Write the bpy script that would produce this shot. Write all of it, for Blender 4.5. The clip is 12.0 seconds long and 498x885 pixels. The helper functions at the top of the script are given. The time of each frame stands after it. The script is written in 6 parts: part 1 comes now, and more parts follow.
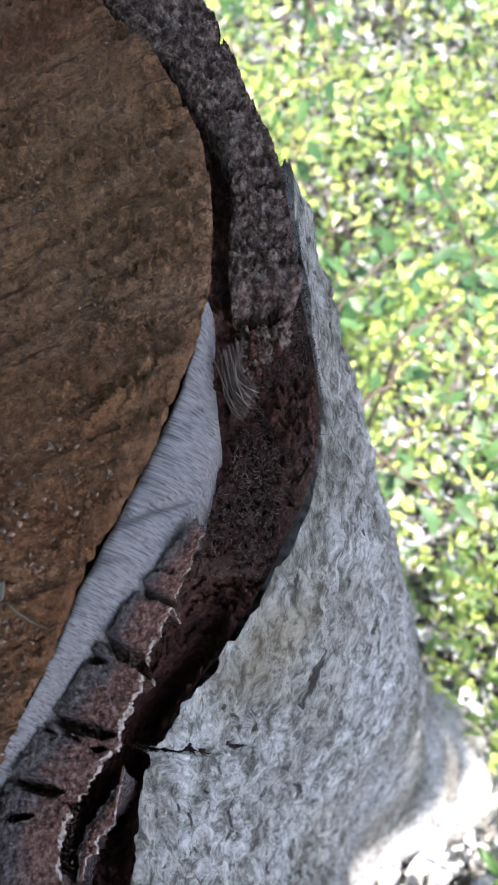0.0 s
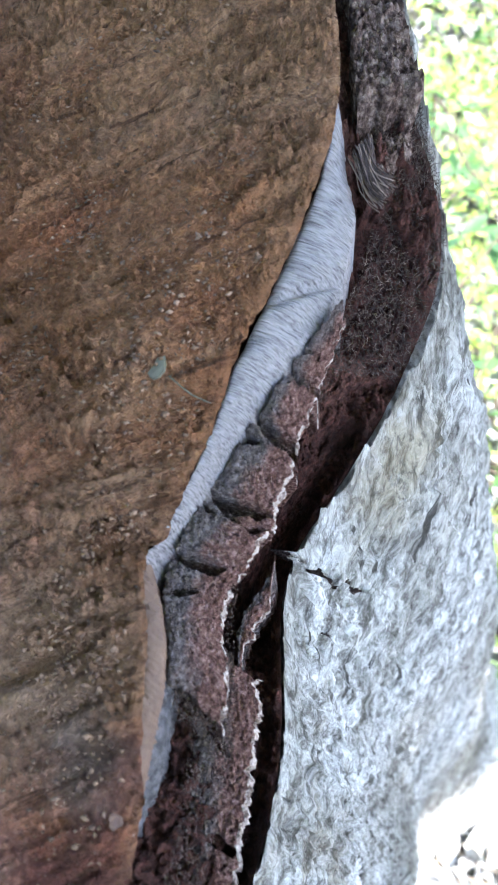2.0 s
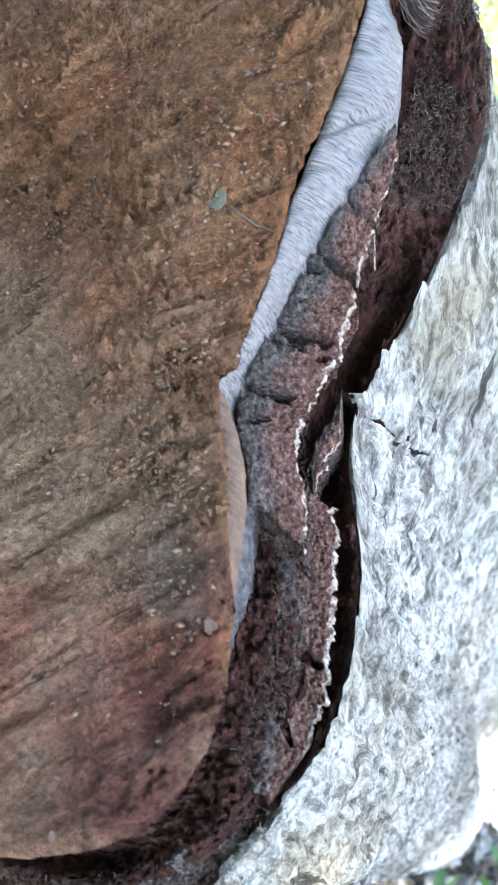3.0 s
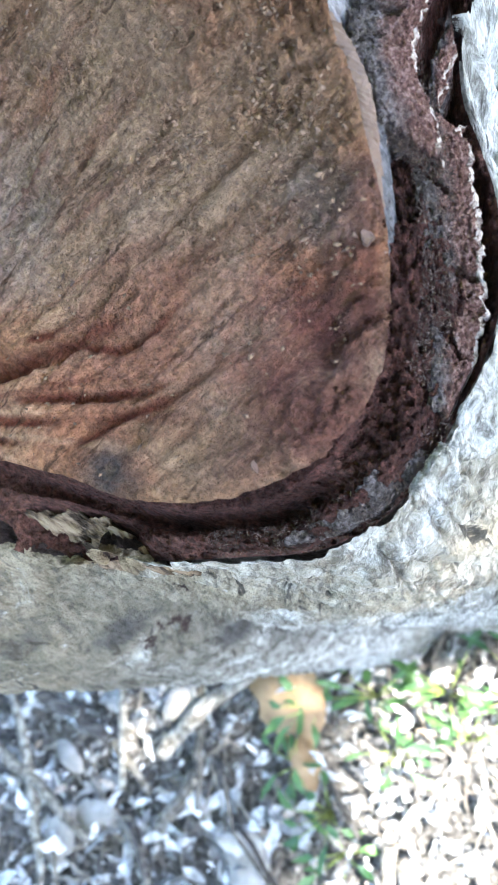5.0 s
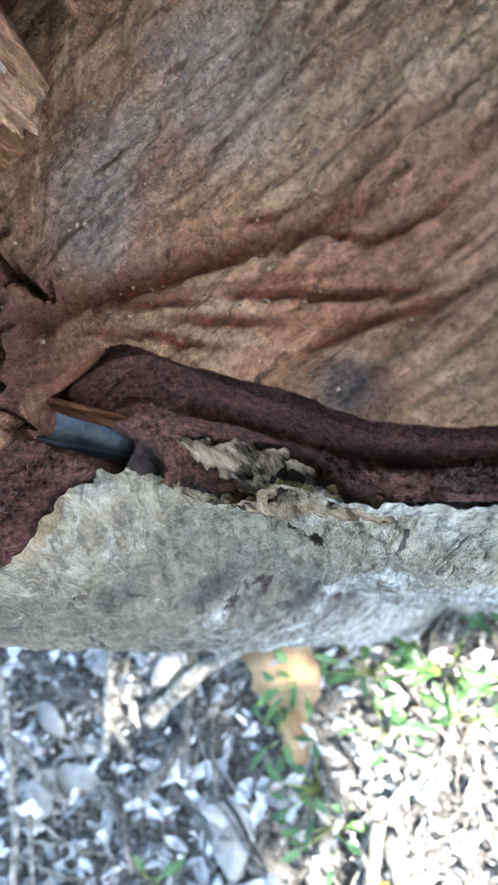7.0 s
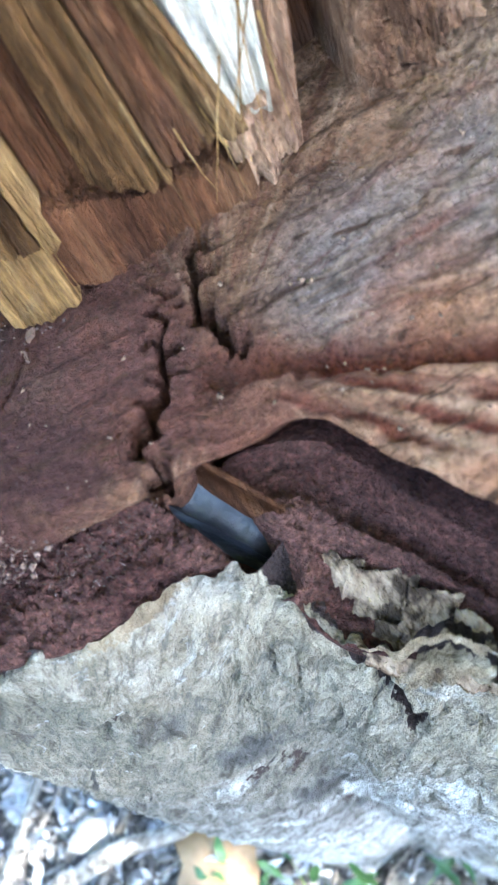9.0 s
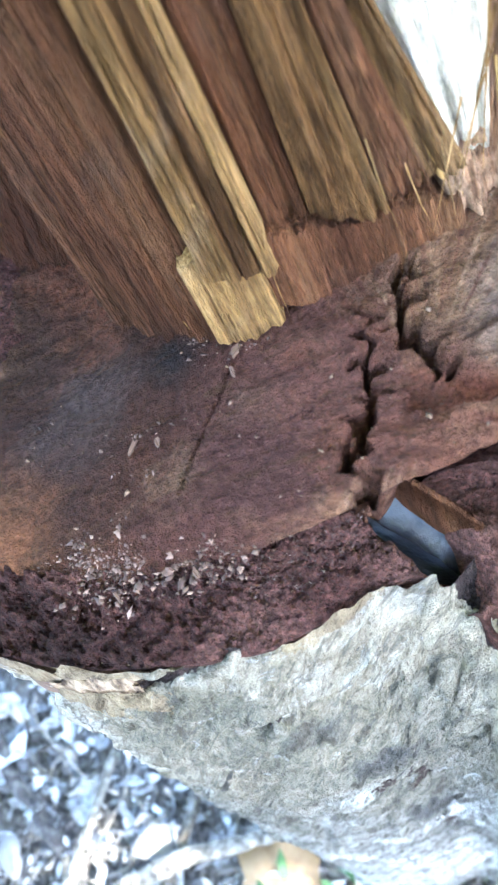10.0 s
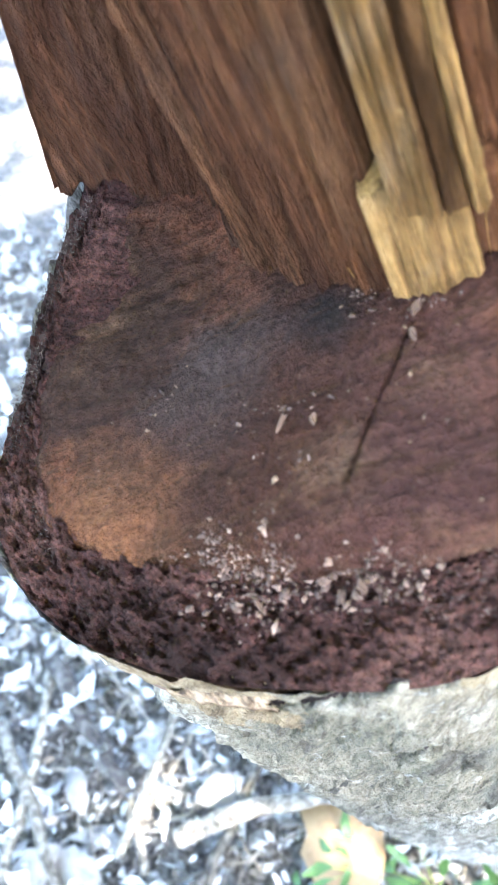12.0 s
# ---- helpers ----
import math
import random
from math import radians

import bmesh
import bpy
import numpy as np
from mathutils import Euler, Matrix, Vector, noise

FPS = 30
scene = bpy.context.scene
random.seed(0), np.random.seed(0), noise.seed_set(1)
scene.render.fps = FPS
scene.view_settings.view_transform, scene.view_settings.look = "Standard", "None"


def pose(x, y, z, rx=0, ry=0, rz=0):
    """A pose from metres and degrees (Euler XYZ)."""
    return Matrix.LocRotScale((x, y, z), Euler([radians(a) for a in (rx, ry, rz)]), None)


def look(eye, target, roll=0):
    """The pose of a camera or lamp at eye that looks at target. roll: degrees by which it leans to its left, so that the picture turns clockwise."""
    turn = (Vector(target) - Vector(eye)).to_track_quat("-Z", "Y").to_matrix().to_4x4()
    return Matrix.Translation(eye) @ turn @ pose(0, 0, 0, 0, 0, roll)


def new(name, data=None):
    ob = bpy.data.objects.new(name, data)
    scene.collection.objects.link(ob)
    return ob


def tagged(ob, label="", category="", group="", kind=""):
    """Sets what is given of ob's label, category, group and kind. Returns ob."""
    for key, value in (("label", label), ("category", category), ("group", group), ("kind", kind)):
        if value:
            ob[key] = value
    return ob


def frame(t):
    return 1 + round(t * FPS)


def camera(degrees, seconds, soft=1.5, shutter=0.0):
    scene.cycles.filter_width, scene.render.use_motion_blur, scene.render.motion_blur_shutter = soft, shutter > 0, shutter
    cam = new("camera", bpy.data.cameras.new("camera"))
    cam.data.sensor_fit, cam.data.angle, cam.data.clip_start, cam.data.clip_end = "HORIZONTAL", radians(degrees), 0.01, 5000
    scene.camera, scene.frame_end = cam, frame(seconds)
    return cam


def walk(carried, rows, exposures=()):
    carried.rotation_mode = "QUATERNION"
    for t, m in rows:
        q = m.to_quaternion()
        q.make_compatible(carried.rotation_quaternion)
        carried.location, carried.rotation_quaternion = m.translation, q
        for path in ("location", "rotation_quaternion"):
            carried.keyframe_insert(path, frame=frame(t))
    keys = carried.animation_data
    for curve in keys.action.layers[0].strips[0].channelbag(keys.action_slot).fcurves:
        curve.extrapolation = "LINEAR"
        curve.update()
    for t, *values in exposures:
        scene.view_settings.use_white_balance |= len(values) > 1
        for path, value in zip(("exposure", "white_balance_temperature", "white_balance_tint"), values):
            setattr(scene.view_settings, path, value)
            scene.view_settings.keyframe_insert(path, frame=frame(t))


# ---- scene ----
cam = camera(37.0, 12.0, 1.3)
cam.data.dof.use_dof, cam.data.dof.focus_distance, cam.data.dof.aperture_fstop = True, 0.24, 25.0
PATH = [
    (0, (0.196, -0.082, 1.281), (0.783, 0.771, -0.43), -3.7),
    (0.5, (0.18, -0.088, 1.268), (0.797, 0.786, -0.422), -3.9),
    (1, (0.167, -0.092, 1.259), (0.77, 0.779, -0.437), -5.3),
    (1.5, (0.149, -0.095, 1.255), (0.735, 0.79, -0.44), -6.3),
    (2, (0.133, -0.103, 1.254), (0.713, 0.808, -0.43), -7.7),
    (2.5, (0.116, -0.111, 1.244), (0.648, 0.814, -0.447), -10.5),
    (2.7, (0.109, -0.116, 1.241), (0.623, 0.813, -0.454), -12.4),
    (4.3, (0.068, -0.136, 1.227), (0.32, 0.695, -0.575), -32.0),
    (4.5, (0.058, -0.138, 1.223), (0.27, 0.692, -0.584), -35.5),
    (5, (0.041, -0.14, 1.221), (0.186, 0.676, -0.599), -42.1),
    (5.5, (0.026, -0.136, 1.214), (0.123, 0.642, -0.626), -47.4),
    (6, (0.007, -0.119, 1.216), (0.043, 0.623, -0.641), -52.3),
    (6.5, (-0.007, -0.099, 1.218), (0.063, 0.622, -0.646), -46.9),
    (6.7, (-0.01, -0.092, 1.212), (0.087, 0.615, -0.657), -43.3),
    (8.3, (-0.037, -0.056, 1.176), (0.433, 0.834, -0.552), -9.3),
    (8.5, (-0.042, -0.056, 1.175), (0.435, 0.862, -0.536), -8.9),
    (9, (-0.057, -0.048, 1.17), (0.42, 0.919, -0.515), -8.9),
    (9.5, (-0.078, -0.039, 1.175), (0.328, 0.979, -0.499), -11.1),
    (10, (-0.092, -0.033, 1.182), (0.288, 1.034, -0.466), -12.0),
    (10.5, (-0.106, -0.022, 1.174), (0.118, 1.054, -0.497), -17.8),
    (11, (-0.108, -0.019, 1.173), (0.087, 1.05, -0.507), -19.1),
    (11.5, (-0.108, -0.011, 1.168), (-0.024, 1.085, -0.503), -23.6),
    (12, (-0.104, 0.005, 1.156), (0.064, 1.046, -0.543), -18.2),
]
walk(cam, [(t, look(eye, target, roll)) for t, eye, target, roll in PATH], exposures=[(0, 2.21, 6270, 17), (0.5, 2.2, 6440, 16), (1.0, 2.81, 6110, 15), (1.5, 3.06, 5960, 14), (2.0, 3.21, 6010, 11), (2.5, 3.41, 6110, 9), (4.5, 3.72, 6140, 9), (6.5, 3.57, 6240, 9), (8.5, 4.0, 5720, 9), (10, 4.48, 5830, 9), (11, 4.62, 6280, 9), (12, 4.57, 6380, 10)])

# ---------------------------------------------------------------- light
SUN_EL, SUN_AZ = 52.0, 150.0          # degrees; azimuth clockwise from +y
world = bpy.data.worlds.new("sky")
scene.world = world
world.use_nodes = True
wn, wl = world.node_tree.nodes, world.node_tree.links
sky = wn.new("ShaderNodeTexSky")
sky.sky_type = "NISHITA"
sky.sun_disc = False
sky.sun_elevation = radians(SUN_EL)
sky.sun_rotation = radians(SUN_AZ)
wl.new(sky.outputs[0], wn["Background"].inputs[0])
wn["Background"].inputs[1].default_value = 0.15
sun_data = bpy.data.lights.new("sun", "SUN")
sun_data.energy, sun_data.angle, sun_data.color = 5.0, radians(0.6), (1.0, 0.95, 0.86)
sun = new("sun", sun_data)
sx, sy = math.sin(radians(SUN_AZ)), math.cos(radians(SUN_AZ))
SUN_DIR = Vector((sx * math.cos(radians(SUN_EL)), sy * math.cos(radians(SUN_EL)), math.sin(radians(SUN_EL))))
sun.matrix_world = look(SUN_DIR * 20, (0, 0, 0))


# ---------------------------------------------------------------- materials
def ramp(nt, fac, stops):
    n = nt.nodes.new("ShaderNodeValToRGB")
    el = n.color_ramp.elements
    while len(el) < len(stops):
        el.new(0.5)
    for e, (p, c) in zip(el, stops):
        e.position = p
        e.color = (*c, 1) if len(c) == 3 else c
    nt.links.new(fac, n.inputs[0])
    return n.outputs[0]


def coords(nt, scale, rot=(0, 0, 0)):
    tc = nt.nodes.new("ShaderNodeTexCoord")
    mp = nt.nodes.new("ShaderNodeMapping")
    mp.vector_type = "TEXTURE"
    mp.inputs["Scale"].default_value = [1 / a for a in scale]
    mp.inputs["Rotation"].default_value = [radians(a) for a in rot]
    nt.links.new(tc.outputs["Object"], mp.inputs[0])
    return mp.outputs[0]


def noise_tex(nt, scale, stretch=(1, 1, 1), rot=(0, 0, 0), detail=6, rough=0.6, dist=0.0):
    n = nt.nodes.new("ShaderNodeTexNoise")
    n.inputs["Scale"].default_value = scale
    n.inputs["Detail"].default_value = detail
    n.inputs["Roughness"].default_value = rough
    n.inputs["Distortion"].default_value = dist
    nt.links.new(coords(nt, stretch, rot), n.inputs["Vector"])
    return n.outputs[0]


def mix(nt, fac, a, b, mode="MIX"):
    n = nt.nodes.new("ShaderNodeMix")
    n.data_type, n.blend_type = "RGBA", mode
    for sock, v in ((n.inputs[0], fac), (n.inputs[6], a), (n.inputs[7], b)):
        if isinstance(v, (int, float)):
            sock.default_value = v
        elif isinstance(v, tuple):
            sock.default_value = (*v, 1)
        else:
            nt.links.new(v, sock)
    return n.outputs[2]


def math_node(nt, op, a, b=0.0, c=0.0):
    n = nt.nodes.new("ShaderNodeMath")
    n.operation = op
    for sock, v in zip(n.inputs, (a, b, c)):
        if isinstance(v, (int, float)):
            sock.default_value = v
        else:
            nt.links.new(v, sock)
    return n.outputs[0]


def attribute(nt, name):
    n = nt.nodes.new("ShaderNodeAttribute")
    n.attribute_name = name
    return n.outputs["Fac"]


def material(name, roughness=0.85, specular=0.3):
    m = bpy.data.materials.new(name)
    m.use_nodes = True
    p = m.node_tree.nodes["Principled BSDF"]
    p.inputs["Roughness"].default_value = roughness
    p.inputs["Specular IOR Level"].default_value = specular
    return m, m.node_tree, p


def bump(nt, p, layers):
    """Layers of (height socket, strength, distance), coarse first."""
    last = None
    for h, strength, dist in layers:
        b = nt.nodes.new("ShaderNodeBump")
        b.inputs["Strength"].default_value = strength
        b.inputs["Distance"].default_value = dist
        nt.links.new(h, b.inputs["Height"])
        if last:
            nt.links.new(last, b.inputs["Normal"])
        last = b.outputs[0]
    nt.links.new(last, p.inputs["Normal"])


RAKE = -16.0          # degrees on plan, the way the saw marks run
# patches laid over the streaks, most of them dark
PATCHES_OVER = [(.092, -.078, .030, (.07, .029, .024), .9), (.072, -.082, .024, (.09, .04, .032), .85), (.100, -.077, .020, (.07, .029, .024), .95), (.120, -.058, .015, (.085, .05, .042), .85), (.09, -.066, .016, (.05, .019, .017), .95), (.076, -.078, .016, (.085, .038, .03), .9), (.05, -.062, .014, (.11, .055, .042), .7),
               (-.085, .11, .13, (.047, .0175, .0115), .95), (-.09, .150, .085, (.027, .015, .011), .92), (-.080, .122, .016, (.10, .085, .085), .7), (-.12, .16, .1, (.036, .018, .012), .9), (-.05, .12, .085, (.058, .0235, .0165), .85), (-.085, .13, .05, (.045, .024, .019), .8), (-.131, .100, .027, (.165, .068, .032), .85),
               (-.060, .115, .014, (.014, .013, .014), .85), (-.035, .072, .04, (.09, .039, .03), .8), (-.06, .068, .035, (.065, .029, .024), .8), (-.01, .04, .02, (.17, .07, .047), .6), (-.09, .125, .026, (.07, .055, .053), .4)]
# stains of the wood, their tones also holding how light falls across it
STAINS_AND_SHADE = [(.082, -.056, .030, (.13, .038, .026), .8), (.026, .004, .032, (.37, .19, .11), .85), (.035, -.015, .03, (.27, .115, .066), .8), (.07, -.02, .03, (.2, .075, .043), .8), (.025, -.030, .013, (.05, .046, .046), .9),
          (.022, .050, .026, (.21, .195, .19), .55), (.062, .058, .012, (.08, .075, .07), .8), (-.030, .062, .036, (.115, .05, .04), .8),
          (.200, .040, .085, (.2, .1, .05), .7), (.15, -.01, .03, (.1, .052, .03), .6), (.110, -.045, .018, (.10, .085, .08), .7), (.150, .020, .016, (.2, .08, .04), .6),
          (.255, .10, .07, (.22, .125, .068), .7), (.1, .02, .07, (.24, .16, .112), .7), (.06, .045, .03, (.24, .19, .165), .6),
          (.055, -.025, .03, (.25, .115, .075), .7), (.02, .012, .016, (.36, .22, .145), .6)]


def fan_streaks(nt, centre, freq):
    """Streaks that run outward from a centre, and how strongly they show there."""
    tc = nt.nodes.new("ShaderNodeTexCoord")
    sep = nt.nodes.new("ShaderNodeSeparateXYZ")
    nt.links.new(tc.outputs["Object"], sep.inputs[0])
    dx = math_node(nt, "SUBTRACT", sep.outputs[0], centre[0])
    dy = math_node(nt, "SUBTRACT", sep.outputs[1], centre[1])
    ang = math_node(nt, "ARCTAN2", dy, dx)
    dist = math_node(nt, "SQRT", math_node(nt, "ADD", math_node(nt, "MULTIPLY", dx, dx), math_node(nt, "MULTIPLY", dy, dy)))
    comb = nt.nodes.new("ShaderNodeCombineXYZ")
    nt.links.new(math_node(nt, "MULTIPLY", ang, freq), comb.inputs[0])
    nt.links.new(math_node(nt, "MULTIPLY", dist, 12.0), comb.inputs[1])
    n = nt.nodes.new("ShaderNodeTexNoise")
    n.inputs["Scale"].default_value = 1.0
    n.inputs["Detail"].default_value = 6
    nt.links.new(comb.outputs[0], n.inputs["Vector"])
    reach = ramp(nt, math_node(nt, "MULTIPLY", dist, 6.0), [(0.05, (0, 0, 0)), (0.15, (1, 1, 1)), (0.55, (1, 1, 1)), (0.85, (0, 0, 0))])
    return n.outputs[0], reach


def tone_patch(nt, base, at, radius, colour, strength, wob):
    """A patch of colour with an uneven outline round a place, given in the stump's own frame."""
    tc = nt.nodes.new("ShaderNodeTexCoord")
    vm = nt.nodes.new("ShaderNodeVectorMath")
    vm.operation = "DISTANCE"
    nt.links.new(tc.outputs["Object"], vm.inputs[0])
    vm.inputs[1].default_value = at
    d = math_node(nt, "DIVIDE", vm.outputs["Value"], radius)
    d = math_node(nt, "ADD", d, math_node(nt, "MULTIPLY_ADD", wob, 2.2, -1.1))
    f = ramp(nt, d, [(0.25, (strength,) * 3), (1.0, (0, 0, 0))])
    return mix(nt, f, base, colour)


def mat_cut_wood():
    m, nt, p = material("sawn_weathered_wood", 0.95, 0.08)
    big = noise_tex(nt, 11, (1, 1, 1), detail=5, dist=0.8)
    base = ramp(nt, big, [(0.3, (0.11, 0.05, 0.028)), (0.45, (0.175, 0.093, 0.053)), (0.6, (0.225, 0.135, 0.084)), (0.75, (0.225, 0.16, 0.122))])
    wob = noise_tex(nt, 28, detail=6, rough=0.65)
    for x, y, r, c, k in STAINS_AND_SHADE:
        base = tone_patch(nt, base, (x - 0.2, y, 1.0327 + 0.3575 * x + 0.0766 * y), r, c, k, wob)
    rays = noise_tex(nt, 130, (1, 0.1, 0.5), (0, 0, RAKE - 90), detail=8, rough=0.7, dist=0.5)
    base = mix(nt, ramp(nt, rays, [(0.3, (0.6, 0.6, 0.6)), (0.5, (0, 0, 0))]), base, (0.075, 0.032, 0.018))
    base = mix(nt, ramp(nt, rays, [(0.56, (0, 0, 0)), (0.75, (0.5, 0.5, 0.5))]), base, (0.3, 0.2, 0.13))
    fan, reach = fan_streaks(nt, (-0.21, 0.055), 13.0)
    dark = math_node(nt, "MULTIPLY", ramp(nt, fan, [(0.35, (0.65, 0.65, 0.65)), (0.46, (0, 0, 0))]), reach)
    base = mix(nt, dark, base, (0.09, 0.026, 0.017))
    pale = math_node(nt, "MULTIPLY", ramp(nt, fan, [(0.54, (0, 0, 0)), (0.72, (0.6, 0.6, 0.6))]), reach)
    base = mix(nt, pale, base, (0.38, 0.25, 0.165))
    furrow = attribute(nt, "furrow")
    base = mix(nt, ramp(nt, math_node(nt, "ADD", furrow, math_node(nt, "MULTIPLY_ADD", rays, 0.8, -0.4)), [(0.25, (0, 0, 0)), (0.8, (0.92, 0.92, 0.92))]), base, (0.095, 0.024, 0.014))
    for x, y, r, c, k in PATCHES_OVER:
        base = tone_patch(nt, base, (x - 0.2, y, 1.0327 + 0.3575 * x + 0.0766 * y), r, c, k, wob)
    red = noise_tex(nt, 19, (1, 1, 1), (40, 0, 10), detail=6)
    base = mix(nt, ramp(nt, red, [(0.54, (0, 0, 0)), (0.7, (0.5, 0.5, 0.5))]), base, (0.2, 0.07, 0.036))
    # dark grooves and pale grit tops add relief shading that soft skylight lacks
    lines = noise_tex(nt, 330, (1, 0.06, 0.5), (0, 0, RAKE - 90), detail=5, rough=0.6, dist=0.3)
    base = mix(nt, ramp(nt, lines, [(0.33, (0.85, 0.85, 0.85)), (0.41, (0, 0, 0))]), base, (0.055, 0.027, 0.015))
    grit = noise_tex(nt, 430, detail=5, rough=0.7)
    base = mix(nt, 0.85, base, ramp(nt, grit, [(0.34, (0.45, 0.405, 0.37)), (0.5, (0.93, 0.885, 0.83)), (0.66, (1.36, 1.27, 1.18))]), "MULTIPLY")
    nt.links.new(base, p.inputs["Base Color"])
    lump = noise_tex(nt, 120, detail=5)
    bump(nt, p, [(rays, 1.0, 0.007), (fan, 0.4, 0.004), (lump, 1.0, 0.003), (lines, 1.0, 0.004), (grit, 1.0, 0.0035)])
    return m


def mat_torn_wood(name, dark, mid, light):
    m, nt, p = material(name, 0.9, 0.08)
    lean_ = (-16, -10, 0)
    fib = noise_tex(nt, 46, (1, 1, 0.07), lean_, detail=8, rough=0.7, dist=0.4)
    base = ramp(nt, fib, [(0.3, dark), (0.5, mid), (0.7, light)])
    big = noise_tex(nt, 26, (1, 1, 0.3), lean_, detail=6, dist=0.8)
    base = mix(nt, ramp(nt, big, [(0.42, (0, 0, 0)), (0.66, (0.75, 0.75, 0.75))]), base, dark)
    grey = noise_tex(nt, 33, (1, 1, 0.4), (20, 30, 10), detail=6)
    base = mix(nt, ramp(nt, grey, [(0.52, (0, 0, 0)), (0.68, (0.45, 0.45, 0.45))]), base, tuple(0.5 * c + 0.5 * sum(mid) / 3 for c in mid))
    info = nt.nodes.new("ShaderNodeObjectInfo")
    var = ramp(nt, info.outputs["Random"], [(0, (0.78, 0.76, 0.74)), (0.5, (1, 1, 1)), (1, (1.2, 1.17, 1.1))])
    base = mix(nt, 1.0, base, var, "MULTIPLY")
    fine = noise_tex(nt, 420, (1, 1, 0.05), lean_, detail=5, rough=0.65, dist=0.4)
    rip = noise_tex(nt, 130, (1, 1, 0.2), lean_, detail=8, rough=0.78, dist=1.0)
    grit = noise_tex(nt, 300, (1, 1, 0.45), lean_, detail=6, rough=0.75)
    base = mix(nt, ramp(nt, rip, [(0.32, (0.6, 0.6, 0.6)), (0.43, (0, 0, 0))]), base, tuple(c * 0.7 for c in dark))
    base = mix(nt, ramp(nt, rip, [(0.58, (0, 0, 0)), (0.72, (0.5, 0.5, 0.5))]), base, light)
    base = mix(nt, 0.9, base, ramp(nt, fine, [(0.34, (0.55, 0.53, 0.5)), (0.5, (1, 1, 1)), (0.66, (1.4, 1.38, 1.32))]), "MULTIPLY")
    base = mix(nt, 0.8, base, ramp(nt, grit, [(0.36, (0.6, 0.58, 0.56)), (0.5, (1, 1, 1)), (0.66, (1.35, 1.33, 1.3))]), "MULTIPLY")
    nt.links.new(base, p.inputs["Base Color"])
    bump(nt, p, [(fib, 0.7, 0.008), (rip, 1.0, 0.007), (grit, 1.0, 0.004), (fine, 1.0, 0.004)])
    return m


def mat_bark_pale():
    m, nt, p = material("pale_grey_bark", 0.88, 0.15)
    big = noise_tex(nt, 8, (1, 1, 0.5), detail=6, dist=0.6)
    base = ramp(nt, big, [(0.36, (0.2, 0.19, 0.165)), (0.46, (0.37, 0.36, 0.335)), (0.56, (0.55, 0.55, 0.537)), (0.66, (0.68, 0.685, 0.685))])
    flake = noise_tex(nt, 150, (1, 1, 0.32), (4, 9, 0), detail=9, rough=0.75, dist=0.6)
    base = mix(nt, 1.0, base, ramp(nt, flake, [(0.38, (0.6, 0.585, 0.56)), (0.49, (0.95, 0.94, 0.93)), (0.6, (1.15, 1.15, 1.15))]), "MULTIPLY")
    moss = noise_tex(nt, 13, (1, 1, 1), (10, 50, 30), detail=8, rough=0.7)
    base = mix(nt, ramp(nt, moss, [(0.56, (0, 0, 0)), (0.7, (0.4, 0.4, 0.4))]), base, (0.2, 0.18, 0.125))
    wob = noise_tex(nt, 30, detail=6, rough=0.7)
    # beige and dark stains; the broad dull ones also paint the front side's shade
    for x, y, z, r, c, k in ((-.02, .0, .94, .19, (.33, .275, .195), .9), (-.1, .05, .9, .16, (.31, .26, .19), .85), (.06, -.07, .9, .12, (.37, .315, .235), .7), (.0, .0, .985, .05, (.46, .39, .29), .6), (-.05, .02, .88, .1, (.2, .185, .15), .75), (-.11, .03, .93, .07, (.14, .13, .1), .75), (-.04, .0, .78, .12, (.16, .146, .118), .75), (0.0, -.01, .65, .13, (.17, .155, .13), .7),
                             (.05, -.06, .9, .05, (.3, .28, .22), .4), (.237, -.03, 1.04, .035, (.36, .3, .2), .6), (-.045, .012, .861, .02, (.07, .07, .072), .8), (-.021, -.001, .75, .03, (.065, .065, .068), .8), (.0, -.011, .66, .03, (.07, .07, .07), .7), (-.066, .022, .917, .016, (.09, .085, .08), .7)):
        base = tone_patch(nt, base, (x - 0.2, y, z), r, c, k, wob)
    base = mix(nt, 0.85, base, ramp(nt, flake, [(0.37, (0.34, 0.325, 0.3)), (0.48, (0.9, 0.89, 0.87)), (0.6, (1.35, 1.34, 1.32))]), "MULTIPLY")
    curls = noise_tex(nt, 55, (1, 1, 0.6), (30, 12, 40), detail=8, rough=0.7, dist=1.6)
    base = mix(nt, ramp(nt, curls, [(0.6, (0, 0, 0)), (0.72, (0.5, 0.5, 0.5))]), base, (0.72, 0.73, 0.73))
    spot = noise_tex(nt, 75, (1, 1, 0.5), (70, 10, 0), detail=4)
    base = mix(nt, ramp(nt, spot, [(0.705, (0, 0, 0)), (0.745, (0.8, 0.8, 0.8))]), base, (0.07, 0.064, 0.056))
    # cracks and fissures, darkened in colour because even skylight shows little relief
    crack = noise_tex(nt, 300, (1, 1, 0.13), (8, 14, 0), detail=6, rough=0.65, dist=0.5)
    base = mix(nt, ramp(nt, crack, [(0.38, (0.65, 0.65, 0.65)), (0.46, (0, 0, 0))]), base, (0.11, 0.1, 0.085))
    fissure = noise_tex(nt, 85, (1, 1, 0.1), (5, 11, 0), detail=7, rough=0.6, dist=0.8)
    base = mix(nt, ramp(nt, fissure, [(0.34, (0.95, 0.95, 0.95)), (0.39, (0, 0, 0))]), base, (0.06, 0.055, 0.048))
    torn = noise_tex(nt, 170, (1, 1, 0.5), detail=5, rough=0.7)
    edge = math_node(nt, "MULTIPLY_ADD", torn, 1.3, -0.65)
    tan_f = ramp(nt, math_node(nt, "ADD", attribute(nt, "tan"), edge), [(0.4, (0, 0, 0)), (0.5, (0.9, 0.9, 0.9))])
